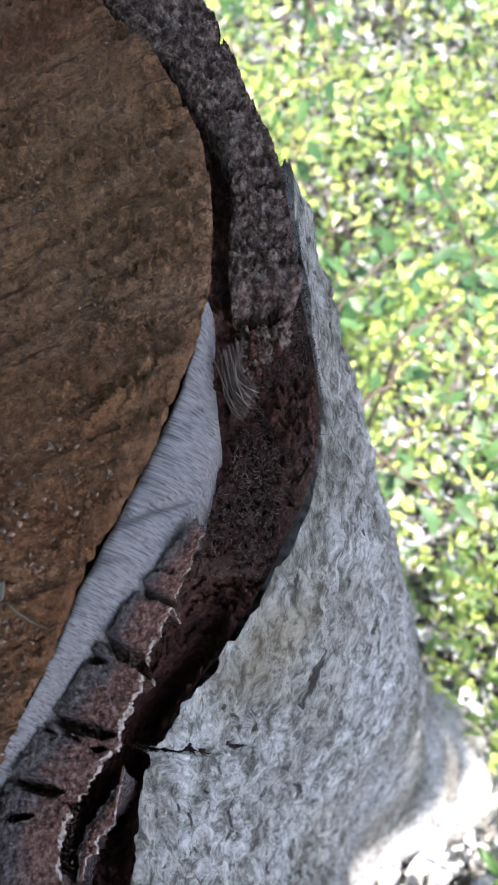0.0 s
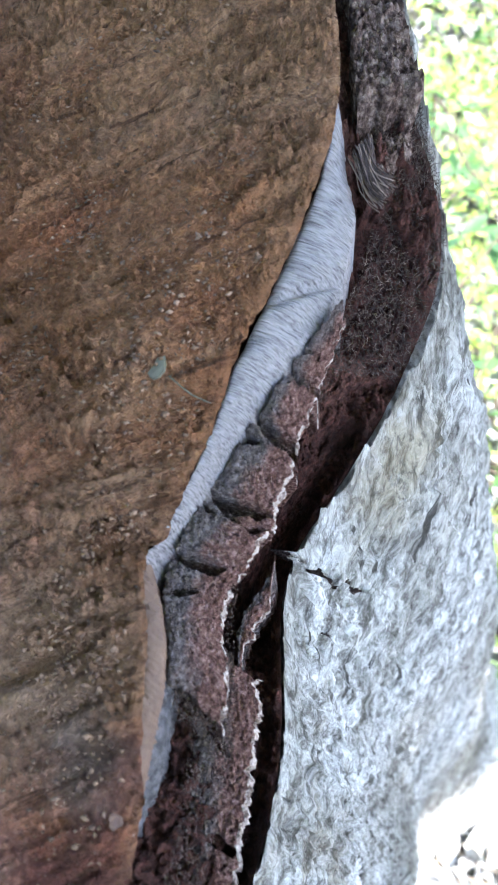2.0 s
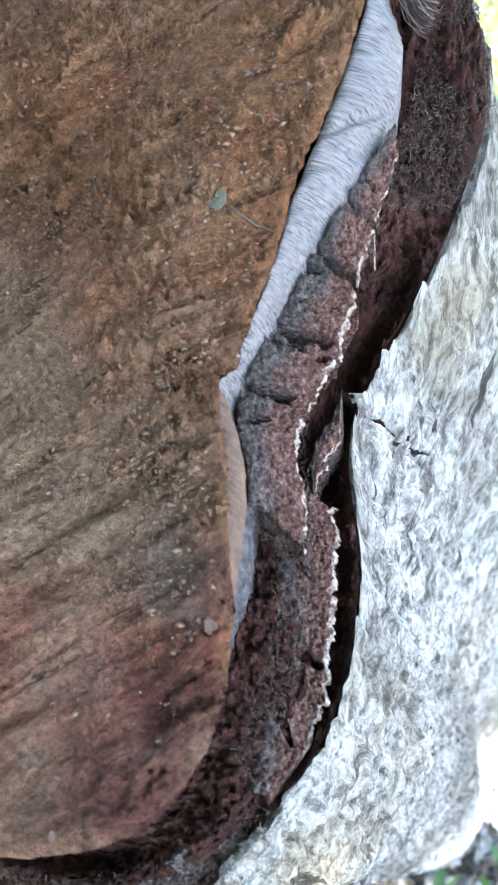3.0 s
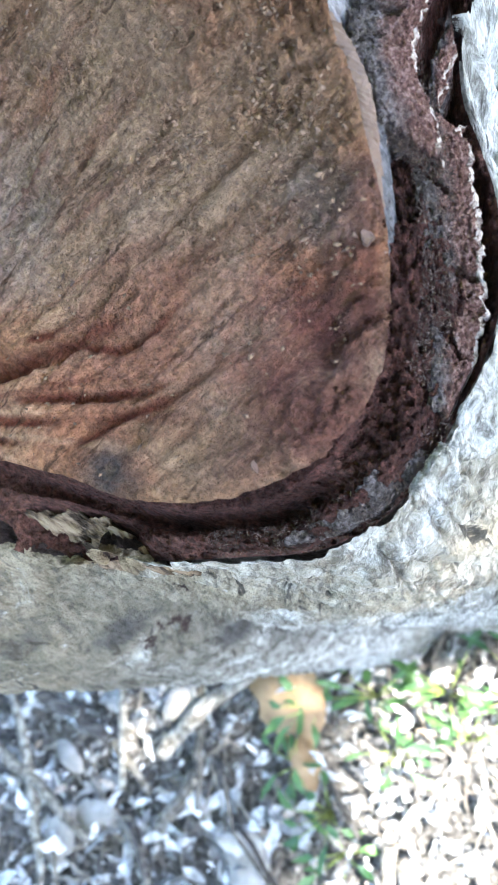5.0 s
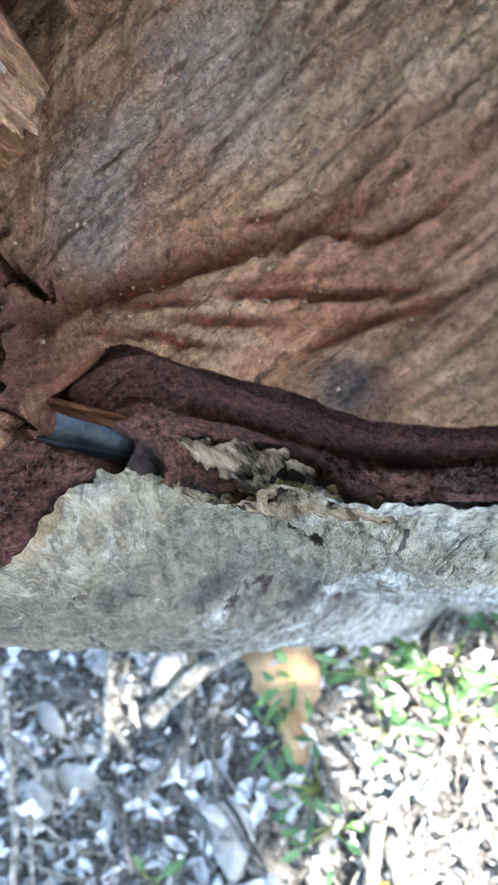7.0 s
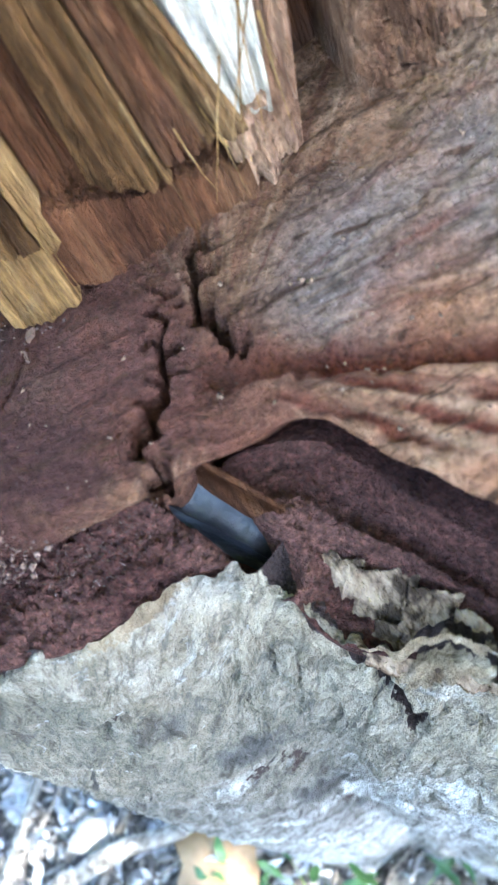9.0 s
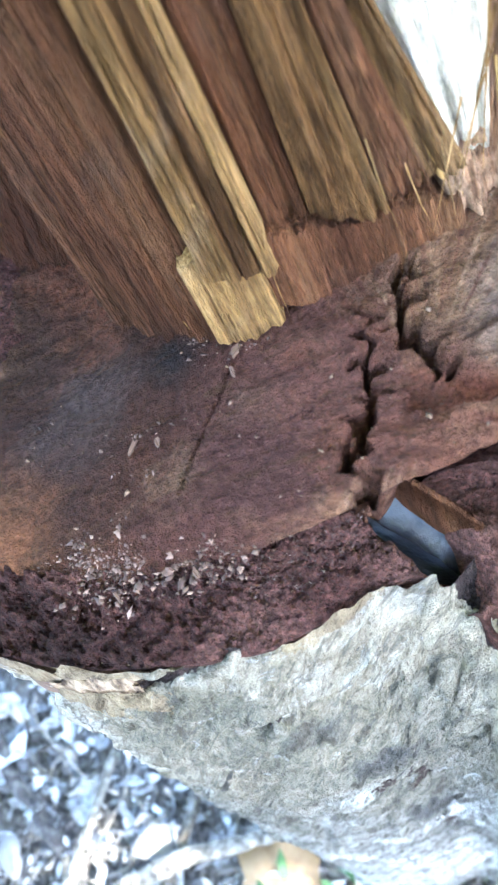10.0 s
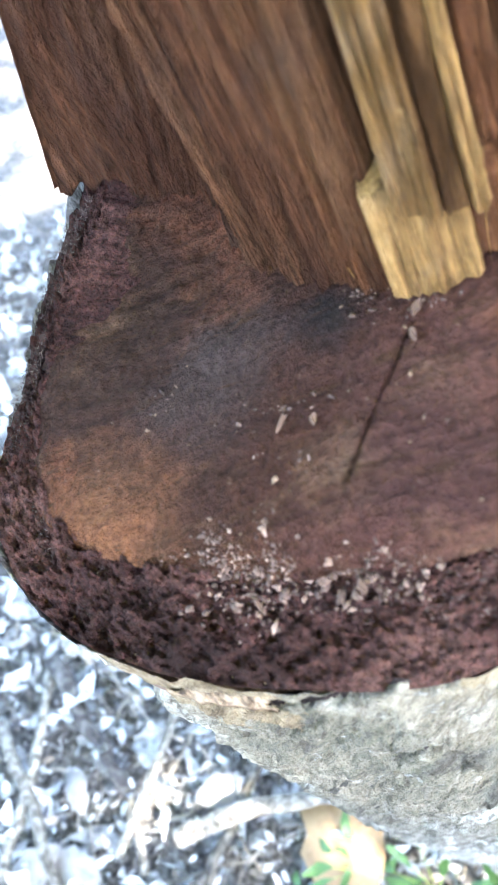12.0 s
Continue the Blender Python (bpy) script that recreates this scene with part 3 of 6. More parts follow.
def face_z(x, y):
    x, y = np.asarray(x, float), np.asarray(y, float)
    th, rad = np.degrees(np.arctan2(y - CY, x - CX)) % 360, np.hypot(x - CX, y - CY)
    inside = ring_value(R_WOOD, th) - rad
    z = plane_z(x, y)
    z = z - 0.017 * np.exp(-(((x + 0.075) / 0.05) ** 2 + ((y - 0.165) / 0.05) ** 2))
    z = z + 0.012 * np.exp(-(((x - 0.17) / 0.05) ** 2 + ((y - 0.02) / 0.04) ** 2)) * np.clip(inside / 0.022, 0, 1)
    z = z + 0.006 * np.exp(-(((x + 0.09) / 0.04) ** 2 + ((y - 0.06) / 0.03) ** 2)) * np.clip(inside / 0.012, 0.2, 1)
    # the hollow at the rounded corner, and the rim that crumbles away beside it
    z = z - 0.0065 * np.exp(-(((x - 0.090) / 0.013) ** 2 + ((y + 0.066) / 0.008) ** 2))
    corner = np.exp(-(((th - 267) / 9.5) ** 4))
    z = z - 0.009 * corner * np.clip(1 - inside / 0.011, 0, 1) ** 1.5
    # a soft rim at the low dark end
    z = z - 0.004 * np.exp(-(((th - 176) / 26) ** 4)) * np.clip(1 - inside / 0.006, 0, 1) ** 1.5
    wander = 0.0016 * np.sin(x * 700 + 3 * np.sin(y * 400)) + 0.0012 * np.sin(y * 900 + x * 300)
    d, s = seg_dist(x + 0.6 * wander, y, VALLEY)
    z = z - 0.0085 * (1 - 0.55 * s) * np.exp(-(d / 0.0046) ** 2)
    d, s = seg_dist(x + wander, y - wander, CRACK_A)
    z = z - 0.022 * np.exp(-(d / 0.0019) ** 4)
    d, s = seg_dist(x + wander, y - wander, CRACK_B)
    z = z - 0.02 * np.exp(-(d / 0.0022) ** 4)
    d, s = seg_dist(x, y, CRACK_C)
    z = z - 0.0016 * np.exp(-(d / 0.0004) ** 2)
    for k, line in enumerate(FAN):
        d, s = seg_dist(x + 0.5 * wander, y - 0.4 * wander, line)
        z = z - (0.0021 - 0.00006 * k) * np.sin(np.pi * np.clip(s, 0.02, 1) ** 0.7) * np.exp(-(d / 0.0015) ** 2)
    # slanting rake marks left by the saw
    along_x = x * math.cos(radians(RAKE)) + y * math.sin(radians(RAKE))
    u = -x * math.sin(radians(RAKE)) + y * math.cos(radians(RAKE))
    z = z + 0.0005 * np.sin(u * 700 + 5 * np.sin(y * 40)) * (0.5 + 0.5 * np.sin(u * 130 + y * 60))
    # wood between the cracks stands as a broken bridge
    z = z - 0.004 * np.exp(-(((x + 0.018) / 0.008) ** 2 + ((y - 0.045) / 0.02) ** 2))
    q = np.stack([u.reshape(-1) * 1.0, along_x.reshape(-1) * 0.09, 0 * u.reshape(-1)], -1)
    gouge = np.clip(vnoise(q, 210, 2, 8.0) - 0.42, 0, 1).reshape(np.shape(z)) * np.clip((x - 0.02) / 0.08, 0.15, 1)
    return z - 0.0065 * gouge


def lean(h):
    """Sideways shift of the trunk h metres under its top."""
    return 0.14 * h, -0.14 * h + 0.07 * h * h


stump = thing("tree_stump", (0.2, 0.0, 0.0), "tall sawn tree stump with pale grey bark and torn standing wood", "tree stump")


def local(v):
    """World places as places in the stump's own frame."""
    return np.asarray(v, float) - np.array([0.2, 0.0, 0.0])


def build_face():
    th = angles((142, 382), 0.19, 0.9)
    nt_, nr = len(th), 280
    rr = ring_value(R_WOOD, th)
    rr = rr + (0.0007 + 0.0009 * (np.abs(th - 314) > 40)) * vnoise(np.stack([np.cos(np.radians(th)), np.sin(np.radians(th)), 0 * th], -1), 9, 4)
    s = np.linspace(0.02, 1, nr) ** 0.8
    T, S = np.meshgrid(th, s, indexing="ij")
    R = rr[:, None] * S
    x, y = CX + R * np.cos(np.radians(T)), CY + R * np.sin(np.radians(T))
    z = face_z(x, y)
    p = np.stack([x, y, z], -1).reshape(-1, 3)
    crust = (0.45 + 0.55 * np.clip(vnoise(p, 45, 2, 9.0) * 2 + 0.5, 0, 1)) * np.clip((p[:, 0] - 0.04) * 10, 0.1, 1)
    p[:, 2] += 0.0012 * vnoise(p, 60, 2) + 0.0006 * vnoise(p, 230, 2, 3.0) + 0.0034 * np.maximum(vnoise(p, 480, 2, 6.0), -0.1) * crust
    edge = ring_value(R_WOOD, T.reshape(-1)) - R.reshape(-1)
    p[:, 2] += 0.003 * vnoise(p, 210, 3, 12.0) * np.exp(-(((T.reshape(-1) - 267) / 13) ** 4)) * np.clip(1 - edge / 0.02, 0, 1)
    q = p * np.array([1.0, 1.0, 1.0])
    a = radians(RAKE)
    q[:, 0], q[:, 1] = -p[:, 0] * math.sin(a) + p[:, 1] * math.cos(a), (p[:, 0] * math.cos(a) + p[:, 1] * math.sin(a)) * 0.12
    p[:, 2] += 0.0028 * np.minimum(vnoise(q, 170, 3, 8.0), 0.1) * np.clip(p[:, 0] * 9 + 0.5, 0.2, 1)
    rim = np.clip((S.reshape(-1) - 0.975) / 0.025, 0, 1)
    p[:, 2] -= 0.0012 * rim ** 3
    # a skirt goes down into the bark
    low = p.reshape(nt_, nr, 3)[:, -1].copy()
    crisp = low.copy()
    crisp[:, 2] -= 0.0004
    low[:, 0], low[:, 1] = CX + (low[:, 0] - CX) * 0.78, CY + (low[:, 1] - CY) * 0.78
    low[:, 2] -= 0.03
    q = np.concatenate([p.reshape(nt_, nr, 3), crisp[:, None], low[:, None]], 1).reshape(-1, 3)
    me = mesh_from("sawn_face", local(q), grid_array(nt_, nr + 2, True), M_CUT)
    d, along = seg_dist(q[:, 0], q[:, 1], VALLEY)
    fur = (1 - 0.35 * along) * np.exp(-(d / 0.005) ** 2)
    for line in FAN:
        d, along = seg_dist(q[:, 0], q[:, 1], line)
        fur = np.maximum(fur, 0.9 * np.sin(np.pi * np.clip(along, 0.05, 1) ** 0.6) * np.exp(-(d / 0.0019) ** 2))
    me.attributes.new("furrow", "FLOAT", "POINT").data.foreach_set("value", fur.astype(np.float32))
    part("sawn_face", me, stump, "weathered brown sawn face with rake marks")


def build_ring():
    th = angles((142, 395), 0.125, 0.8)
    nt_, nr = len(th), 72
    ri, ro, dr = ring_value(R_WOOD, th) * 0.74, ring_value(R_BARK, th) - 0.0012, ring_value(DROP, th)
    # the ring also runs in under the overhanging wood
    wood = ring_value(R_WOOD, th) - 0.004
    s = np.concatenate([[-1.0], np.linspace(0, 1, nr - 1)])
    T, S = np.meshgrid(th, s, indexing="ij")
    R = np.where(S < 0, ri[:, None], wood[:, None] + (ro - wood)[:, None] * np.maximum(S, 0))
    hidden = S < 0
    S = np.maximum(S, 0)
    x, y = CX + R * np.cos(np.radians(T)), CY + R * np.sin(np.radians(T))
    front = np.exp(-(((th - 238) / np.where(th < 238, 35, 22)) ** 4))[:, None]
    groove = 0.023 * front * np.exp(-(((S - 0.2) / 0.27) ** 2))
    trench = 0.03 * np.exp(-(((S - 0.74) / 0.2) ** 2)) * np.exp(-(((th - 307) / 15) ** 4))[:, None]
    shelf = 0.03 * np.exp(-(((th - 223.5) / 10.5) ** 4))[:, None] * np.clip((S - 0.36) / 0.2, 0, 1)
    gap = 0.014 * np.exp(-(((S - 0.86) / 0.1) ** 2)) * np.exp(-(((th - 275) / 17) ** 4))[:, None]
    left = -0.003 * np.exp(-(((th - 176) / 26) ** 4))[:, None] * np.exp(-(((S - 0.1) / 0.14) ** 2))
    d, along = seg_dist(x, y, [(-.034, .0475), (-.0285, .0385), (-.0255, .028), (-.022, .018)])
    cleft = 0.02 * np.exp(-(d / 0.0055) ** 4)
    z = plane_z(x, y) - dr[:, None] * (0.35 + 0.65 * S) - groove - trench - gap - left - cleft - shelf
    z = np.where(hidden, plane_z(x, y) - 0.037, z)
    p = np.stack([x, y, z], -1).reshape(-1, 3)
    inner = np.clip(np.minimum(S, 1 - S).reshape(-1) / 0.06, 0.25, 1) * np.repeat(1 - 0.62 * np.exp(-(((th - 218) / 26) ** 4)) + 0.7 * np.exp(-(((th - 331) / 14) ** 4)), nr)
    p[:, 2] += inner * (0.0035 * vnoise(p, 45, 3) + 0.0024 * vnoise(p, 150, 3, 5.0) + 0.003 * vnoise(p, 430, 2, 9.0) + 0.002 * vnoise(p, 900, 1, 2.0)) - 0.002
    low = p.reshape(nt_, nr, 3)[:, -1].copy()
    low[:, 2] -= 0.02
    low[:, 0], low[:, 1] = CX + (low[:, 0] - CX) * 0.97, CY + (low[:, 1] - CY) * 0.97
    p = np.concatenate([p.reshape(nt_, nr, 3), low[:, None]], 1).reshape(-1, 3)
    part("bark_ring", mesh_from("bark_ring", local(p), grid_array(nt_, nr + 1, True), M_RING), stump, "dark red-brown fibrous bark seen in section")


def build_trunk():
    th = angles((160, 385), 0.25, 1.0)
    nt_, nz = len(th), 310
    ro, dr = ring_value(R_BARK, th), ring_value(DROP, th)
    xt, yt = CX + ro * np.cos(np.radians(th)), CY + ro * np.sin(np.radians(th))
    jag = 0.006 * vnoise(np.stack([np.cos(np.radians(th)) * 18, np.sin(np.radians(th)) * 18, 0 * th], -1), 1.9, 3, 6.0)
    jag = jag + 0.0026 * vnoise(np.stack([np.cos(np.radians(th)), np.sin(np.radians(th)), 0 * th], -1), 55, 3, 2.0)
    top = plane_z(xt, yt) - dr + np.clip(jag - 0.004 * (np.cos(np.radians(th)) > 0.3) - 0.001, -0.008, 0.0055)
    top = top + 0.013 * np.exp(-(((th - 349.5) / 7) ** 6)) * np.clip((th - 342.6) / 0.8, 0, 1)
    top = top - 0.022 * np.exp(-(((th - 219.5) / 6.5) ** 4))
    v = np.linspace(0, 1, nz) ** 1.7
    Z = top[:, None] * (1 - v[None]) - 0.04 * v[None]
    H = top[:, None] - Z
    lx, ly = lean(H)
    T = np.repeat(th[:, None], nz, 1)
    d = (T + 36 + 180) % 360 - 180
    low = np.clip(Z, 0, 9)
    root = 0.11 * np.exp(-low / 0.13) * np.exp(-(d / 17) ** 2)
    root += 0.09 * np.exp(-low / 0.12) * (np.exp(-(((T - 150) / 22) ** 2)) + np.exp(-(((T - 60) / 25) ** 2)))
    root += 0.02 * np.exp(-low / 0.2)
    root += 0.125 * np.exp(-low / 0.30) * np.exp(-(((T + 20 + 180) % 360 - 180) / 30) ** 2)
    side = np.exp(-(((T + 12 + 180) % 360 - 180) / 30) ** 2) * np.exp(-(((H - 0.26) / 0.2) ** 2)) * 0.012 * np.clip(H / 0.08, 0, 1) ** 1.5
    side += np.exp(-(((T - 214) / 26) ** 2)) * np.exp(-(((H - 0.3) / 0.25) ** 2)) * 0.012 * np.clip(H / 0.08, 0, 1)
    root = root * np.clip(H / 0.12, 0, 1) ** 1.5
    R = ro[:, None] + root + side
    hh = H * 100
    tt = T.copy()
    flat = np.stack([tt.reshape(-1) * 0.26, hh.reshape(-1), 0 * hh.reshape(-1)], -1)
    sway = (0.22 * vnoise(flat, 1.1, 3, 8.0)).reshape(tt.shape)
    def groove(line, width, deep):
        d, s = seg_dist(tt * 0.26 + sway, hh + sway[::-1], [(a * 0.26, b) for a, b in line])
        return deep * (1 - 0.5 * s) * np.exp(-(d / width) ** 4)
    G = groove([(211.5, -0.8), (212.5, 1.0), (216, 1.4), (219.5, 2.2)], 0.62, 0.012) + groove([(219.5, 2.2), (221, 3.3), (222.4, 4.5), (224, 7)], 0.24, 0.009)
    G = np.maximum(G, groove([(216, 0.5), (224, 1.2), (234, 1.0)], 0.38, 0.010))
    for line, width, deep in (([(305, -0.5), (307.8, 1.9), (311.7, 6.7)], 0.095, 0.008), ([(231, 0.4), (232.3, 1.6), (233.6, 7.3)], 0.13, 0.006), ([(190.5, 1.4), (193, 0.4), (197.5, 0.1)], 0.25, 0.006),
                              ([(194.6, 6.2), (196.9, 5.5)], 0.2, 0.004), ([(199.2, 10.5), (200, 12)], 0.25, 0.0028), ([(199.8, 15), (200.2, 18)], 0.3, 0.0028), ([(201.5, 15.5), (202, 24)], 0.25, 0.0028),
                              ([(202.7, 30), (203.4, 34)], 0.3, 0.0028), ([(305.2, 5.4), (305.8, 6.4)], 0.2, 0.003), ([(262, 0.2), (270, 0.3)], 0.2, 0.004)):
        G = np.maximum(G, groove(line, width, deep))
    flat = np.stack([tt.reshape(-1) * 0.26, hh.reshape(-1), 0 * hh.reshape(-1)], -1)
    G = G * (1 + 0.35 * vnoise(flat, 1.5, 2, 3.0).reshape(G.shape))
    tan_mask = np.exp(-(((tt - 186.5) / 4.5) ** 4)) * np.exp(-(((hh - 1.5) / 3.0) ** 4)) + 0.8 * np.exp(-(((tt - 225) / 7.5) ** 4)) * np.exp(-(((hh - 1.0) / 2.4) ** 4))
    tan_mask = tan_mask + 0.75 * np.exp(-(((tt - 201) / 3.0) ** 2)) * np.exp(-(hh / 1.0) ** 2)
    R = R - G
    x, y = CX + R * np.cos(np.radians(T)) + lx, CY + R * np.sin(np.radians(T)) + ly
    p = np.stack([x, y, Z], -1).reshape(-1, 3)
    q = p * np.array([1, 1, 0.45])
    bulge = 0.007 * vnoise(q, 7, 2, 1.0) + 0.0024 * vnoise(q, 45, 3, 2.0) + 0.0024 * vnoise(q, 190, 3, 7.0)
    bulge -= 0.003 * np.clip(1 - np.abs(vnoise(q * np.array([1, 1, 0.4]), 75, 2, 4.0)) / 0.1, 0, 1)
    bulge *= np.clip(H.reshape(-1) / 0.03, 0.2, 1)
    p[:, 0] += bulge * np.cos(np.radians(T.reshape(-1)))
    p[:, 1] += bulge * np.sin(np.radians(T.reshape(-1)))
    # a lip turns in at the rim
    me = mesh_from("bark", local(p), grid_array(nt_, nz, True)[:, ::-1], M_BARK)
    me.attributes.new("bare", "FLOAT", "POINT").data.foreach_set("value", np.clip(G / 0.006, 0, 1.2).reshape(-1).astype(np.float32))
    me.attributes.new("tan", "FLOAT", "POINT").data.foreach_set("value", tan_mask.reshape(-1).astype(np.float32))
    part("bark", me, stump, "pale grey flaking bark with a buttress root")


build_face()
build_ring()
build_trunk()

# ---------------------------------------------------------------- torn standing wood on the stump
FIBRE = np.array([-0.17, 0.28, 1.0])


def board(name, p0, p1, proud, z0, h, mat, seed, depth=0.02, rough=1.0, low=0.0, splay=0.0, fine=1.0, label="", left=0.0, iso=0.0, fan=(0.0, 0.0)):
    """A torn upright board of wood from p0 to p1: a fibrous front split into shallow steps, ragged top and foot."""
    p0, p1 = np.array(p0, float), np.array(p1, float)
    p0, p1 = p0 - (p1 - p0) * 0.06, p1 + (p1 - p0) * 0.06
    w = p1 - p0
    width = float(np.hypot(*w))
    n = np.array([w[1], -w[0]]) / width
    nu, nv = max(14, int(width / 0.0007)), 70
    S, J = np.meshgrid(np.linspace(0, 1, nu), np.linspace(0, 1, nv), indexing="ij")
    t = J ** 1.25
    one = np.stack([S[:, 0] * width, 0 * S[:, 0], 0 * S[:, 0] + seed], -1)
    foot = vnoise(one, 240, 3, seed)[:, None]
    Z = low + foot * low * 0.7 + t * (h * (1 + 0.12 * foot) - low)
    def grain(across, along, octaves, k):
        q = np.stack([(S * width).reshape(-1) * across, Z.reshape(-1) * along, np.full(S.size, seed * 0.37 + k)], -1)
        return vnoise(q, 1.0, octaves, seed + k).reshape(S.shape)
    steps = grain(130, 9, 3, 1.0)
    k = 0.0020 * rough * (np.round(steps * 3.2) / 3.2) + 0.0012 * rough * steps
    k += 0.0022 * rough * grain(420, 7, 3, 2.0) + 0.0009 * fine * grain(1300, 22, 2, 3.0)
    k += 0.0007 * rough * grain(500, 260, 3, 4.0)
    k += iso * grain(260, 260, 3, 9.0)
    end = np.minimum(S, 1 - S) * width
    k += -0.0016 * np.exp(-end / 0.0008)
    sway = 0.0009 * rough * grain(60, 14, 2, 6.0)
    a = S + splay * (S - 0.5) * t + left * (1 - S) * t
    b = (((1 - S) * fan[0] + S * fan[1]) * Z + sway) / width
    x = p0[0] + w[0] * (a + b) + n[0] * (proud + k) + FIBRE[0] * Z
    y = p0[1] + w[1] * (a + b) + n[1] * (proud + k) + FIBRE[1] * Z
    front = np.stack([x, y, z0 + Z], -1).reshape(-1, 3)
    back = front - np.array([n[0], n[1], 0]) * (depth + proud)
    nf = len(front)
    f = grid_array(nu, nv)
    j, i = np.arange(nv - 1), np.arange(nu - 1)
    e = (nu - 1) * nv + j
    top, bot = i * nv + nv - 1, i * nv
    f = np.concatenate([f, nf + f[:, ::-1], np.stack([j, j + 1, nf + j + 1, nf + j], -1), np.stack([e + 1, e, nf + e, nf + e + 1], -1),
                        np.stack([top, top + nv, nf + top + nv, nf + top], -1), np.stack([bot + nv, bot, nf + bot, nf + bot + nv], -1)])
    ob = part(name, mesh_from(name, local(np.concatenate([front, back])), f, mat), stump, label)
    return ob


def pz(x, y, off=-0.004):
    return float(plane_z(x, y)) + off


# broad slab over a dark undercut
board("torn_board", (-.102, .201), (-.064, .166), .003, pz(-.09, .19, -.004), 0.15, M_SLAB, 11, 0.015, 0.4, 0.006, 0.0, 1.0, "broad red-brown slab, broken off ragged at its foot", fan=(0.42, 0.3))
board("torn_board", (-.069, .169), (-.061, .152), -.0015, pz(-.064, .16, .004), 0.2, M_SLAB, 16, 0.03, 0.7, 0.01, fan=(0.25, 0.15))
board("torn_board", (-.067, .163), (-.060, .137), -.002, pz(-.06, .15, -.022), 0.26, M_SLAB, 12, 0.03, 1.0, fan=(0.15, 0.05))
board("torn_board", (-.064, .147), (-.050, .116), .001, pz(-.057, .13, -.016), 0.26, M_SLAB, 13, 0.03, 1.0)
board("torn_board", (-.051, .119), (-.042, .106), .003, pz(-.047, .11, -.008), 0.25, M_TORN, 14, 0.03, 0.8)
# yellow tongue, snapped across near its foot
board("yellow_tongue", (-.044, .107), (-.0362, .1025), .0042, pz(-.036, .10, .021), 0.27, M_YELLOW, 21, 0.02, 0.6, 0.0, -0.25, 1.6, "yellow splintered tongue of wood", 0.12)
board("yellow_tongue", (-.0358, .1023), (-.0312, .1), .0028, pz(-.036, .10, .020), 0.27, M_ORANGE, 24, 0.02, 0.8, 0.0, 0.1, 1.6)
board("yellow_tongue", (-.0316, .1002), (-.0275, .0985), .0022, pz(-.036, .10, .019), 0.12, M_YELLOW, 23, 0.02, 0.8, 0.0, -0.4, 1.6)
board("yellow_tongue", (-.0435, .1065), (-.0265, .0985), .005, pz(-.036, .10, -.003), 0.0255, M_YELLOW, 22, 0.02, 0.35, 0.0, 0.0, 0.8, "sawn yellow foot of the tongue")
# right of the tongue: a sawn band below, torn fibres set back above it
board("sawn_band", (-.0255, .0985), (.022, .083), .0025, pz(-.002, .09, -.006), 0.021, M_TORN, 31, 0.02, 0.35, 0.0, 0.0, 0.6, "red-brown sawn band at the foot of the torn wood")
board("torn_board", (-.026, .1005), (-.014, .097), -.004, pz(-.02, .1, .012), 0.26, M_TORN, 32, 0.02, 1.0)
board("torn_board", (-.0145, .097), (.002, .0925), -.001, pz(-.006, .095, .017), 0.2, M_ORANGE, 33, 0.02, 1.1, fan=(0.0, -0.1))
board("torn_board", (.0015, .0925), (.012, .089), .0005, pz(.007, .09, .018), 0.2, M_TORN, 34, 0.02, 1.1, fan=(-0.1, -0.2))
board("torn_board", (.0115, .089), (.022, .087), .001, pz(.017, .088, .016), 0.2, M_ORANGE, 35, 0.012, 1.0, fan=(-0.2, -0.3))
# pale fibres at the edge of the cleft
board("pale_fibre_sheet", (.0235, .0900), (.0300, .0872), .001, pz(.027, .09, .006), 0.19, M_WHITE, 41, 0.01, 0.8, 0.006, 0.0, 1.8, "bleached pale sheet of torn fibres", fan=(-0.26, 0.16))
board("yellow_fibre_strip", (.0205, .0902), (.0245, .0888), .0035, pz(.025, .09, .002), 0.18, M_YELLOW, 43, 0.008, 0.8, 0.005, 0.0, 1.4, "thin yellow strip of fibres beside the pale sheet", fan=(-0.3, -0.26))
board("pale_fibre_sheet", (.0295, .0870), (.0360, .0835), .002, pz(.034, .09, -.004), 0.2, M_CRUMBLY, 42, 0.006, 1.0, 0.0, 0.0, 1.4, fan=(0.18, 0.2))
board("sawn_band", (.0215, .0865), (.0335, .0835), .003, pz(.027, .086, -.006), 0.022, M_CRUMBLY, 44, 0.012, 0.6, 0.0, 0.0, 1.0, "crumbly foot of the pale sheet", iso=0.0035)
# orange broken wood beyond the cleft
board("broken_wood", (.0545, .085), (.080, .080), .003, pz(.06, .08, -.006), 0.16, M_CRUMBLY, 51, 0.03, 0.8, 0.0, -0.3, 1.0, "crumbly orange broken wood", 0.35, 0.0055)
board("broken_wood", (.076, .081), (.112, .084), .003, pz(.09, .08, -.006), 0.15, M_CRUMBLY, 53, 0.03, 0.8, 0.0, 0.0, 1.0, "", 0.0, 0.0055)


def splinter(at, tip, r, mat, label=""):
    a, b = Vector(at), Vector(tip)
    rnd = random.Random(int(1e4 * (at[0] + at[1] + 2)))
    side = (b - a).orthogonal().normalized() * (b - a).length
    pts = [a.lerp(b, t) + side * 0.05 * math.sin(3 * t + rnd.random()) for t in np.linspace(0, 1, 7)]
    v, f = tube(pts, [r * (1 - 0.85 * t) for t in np.linspace(0, 1, 7)], 5)
    part("splinter", mesh_from("splinter", local(v), f, mat), stump, label)


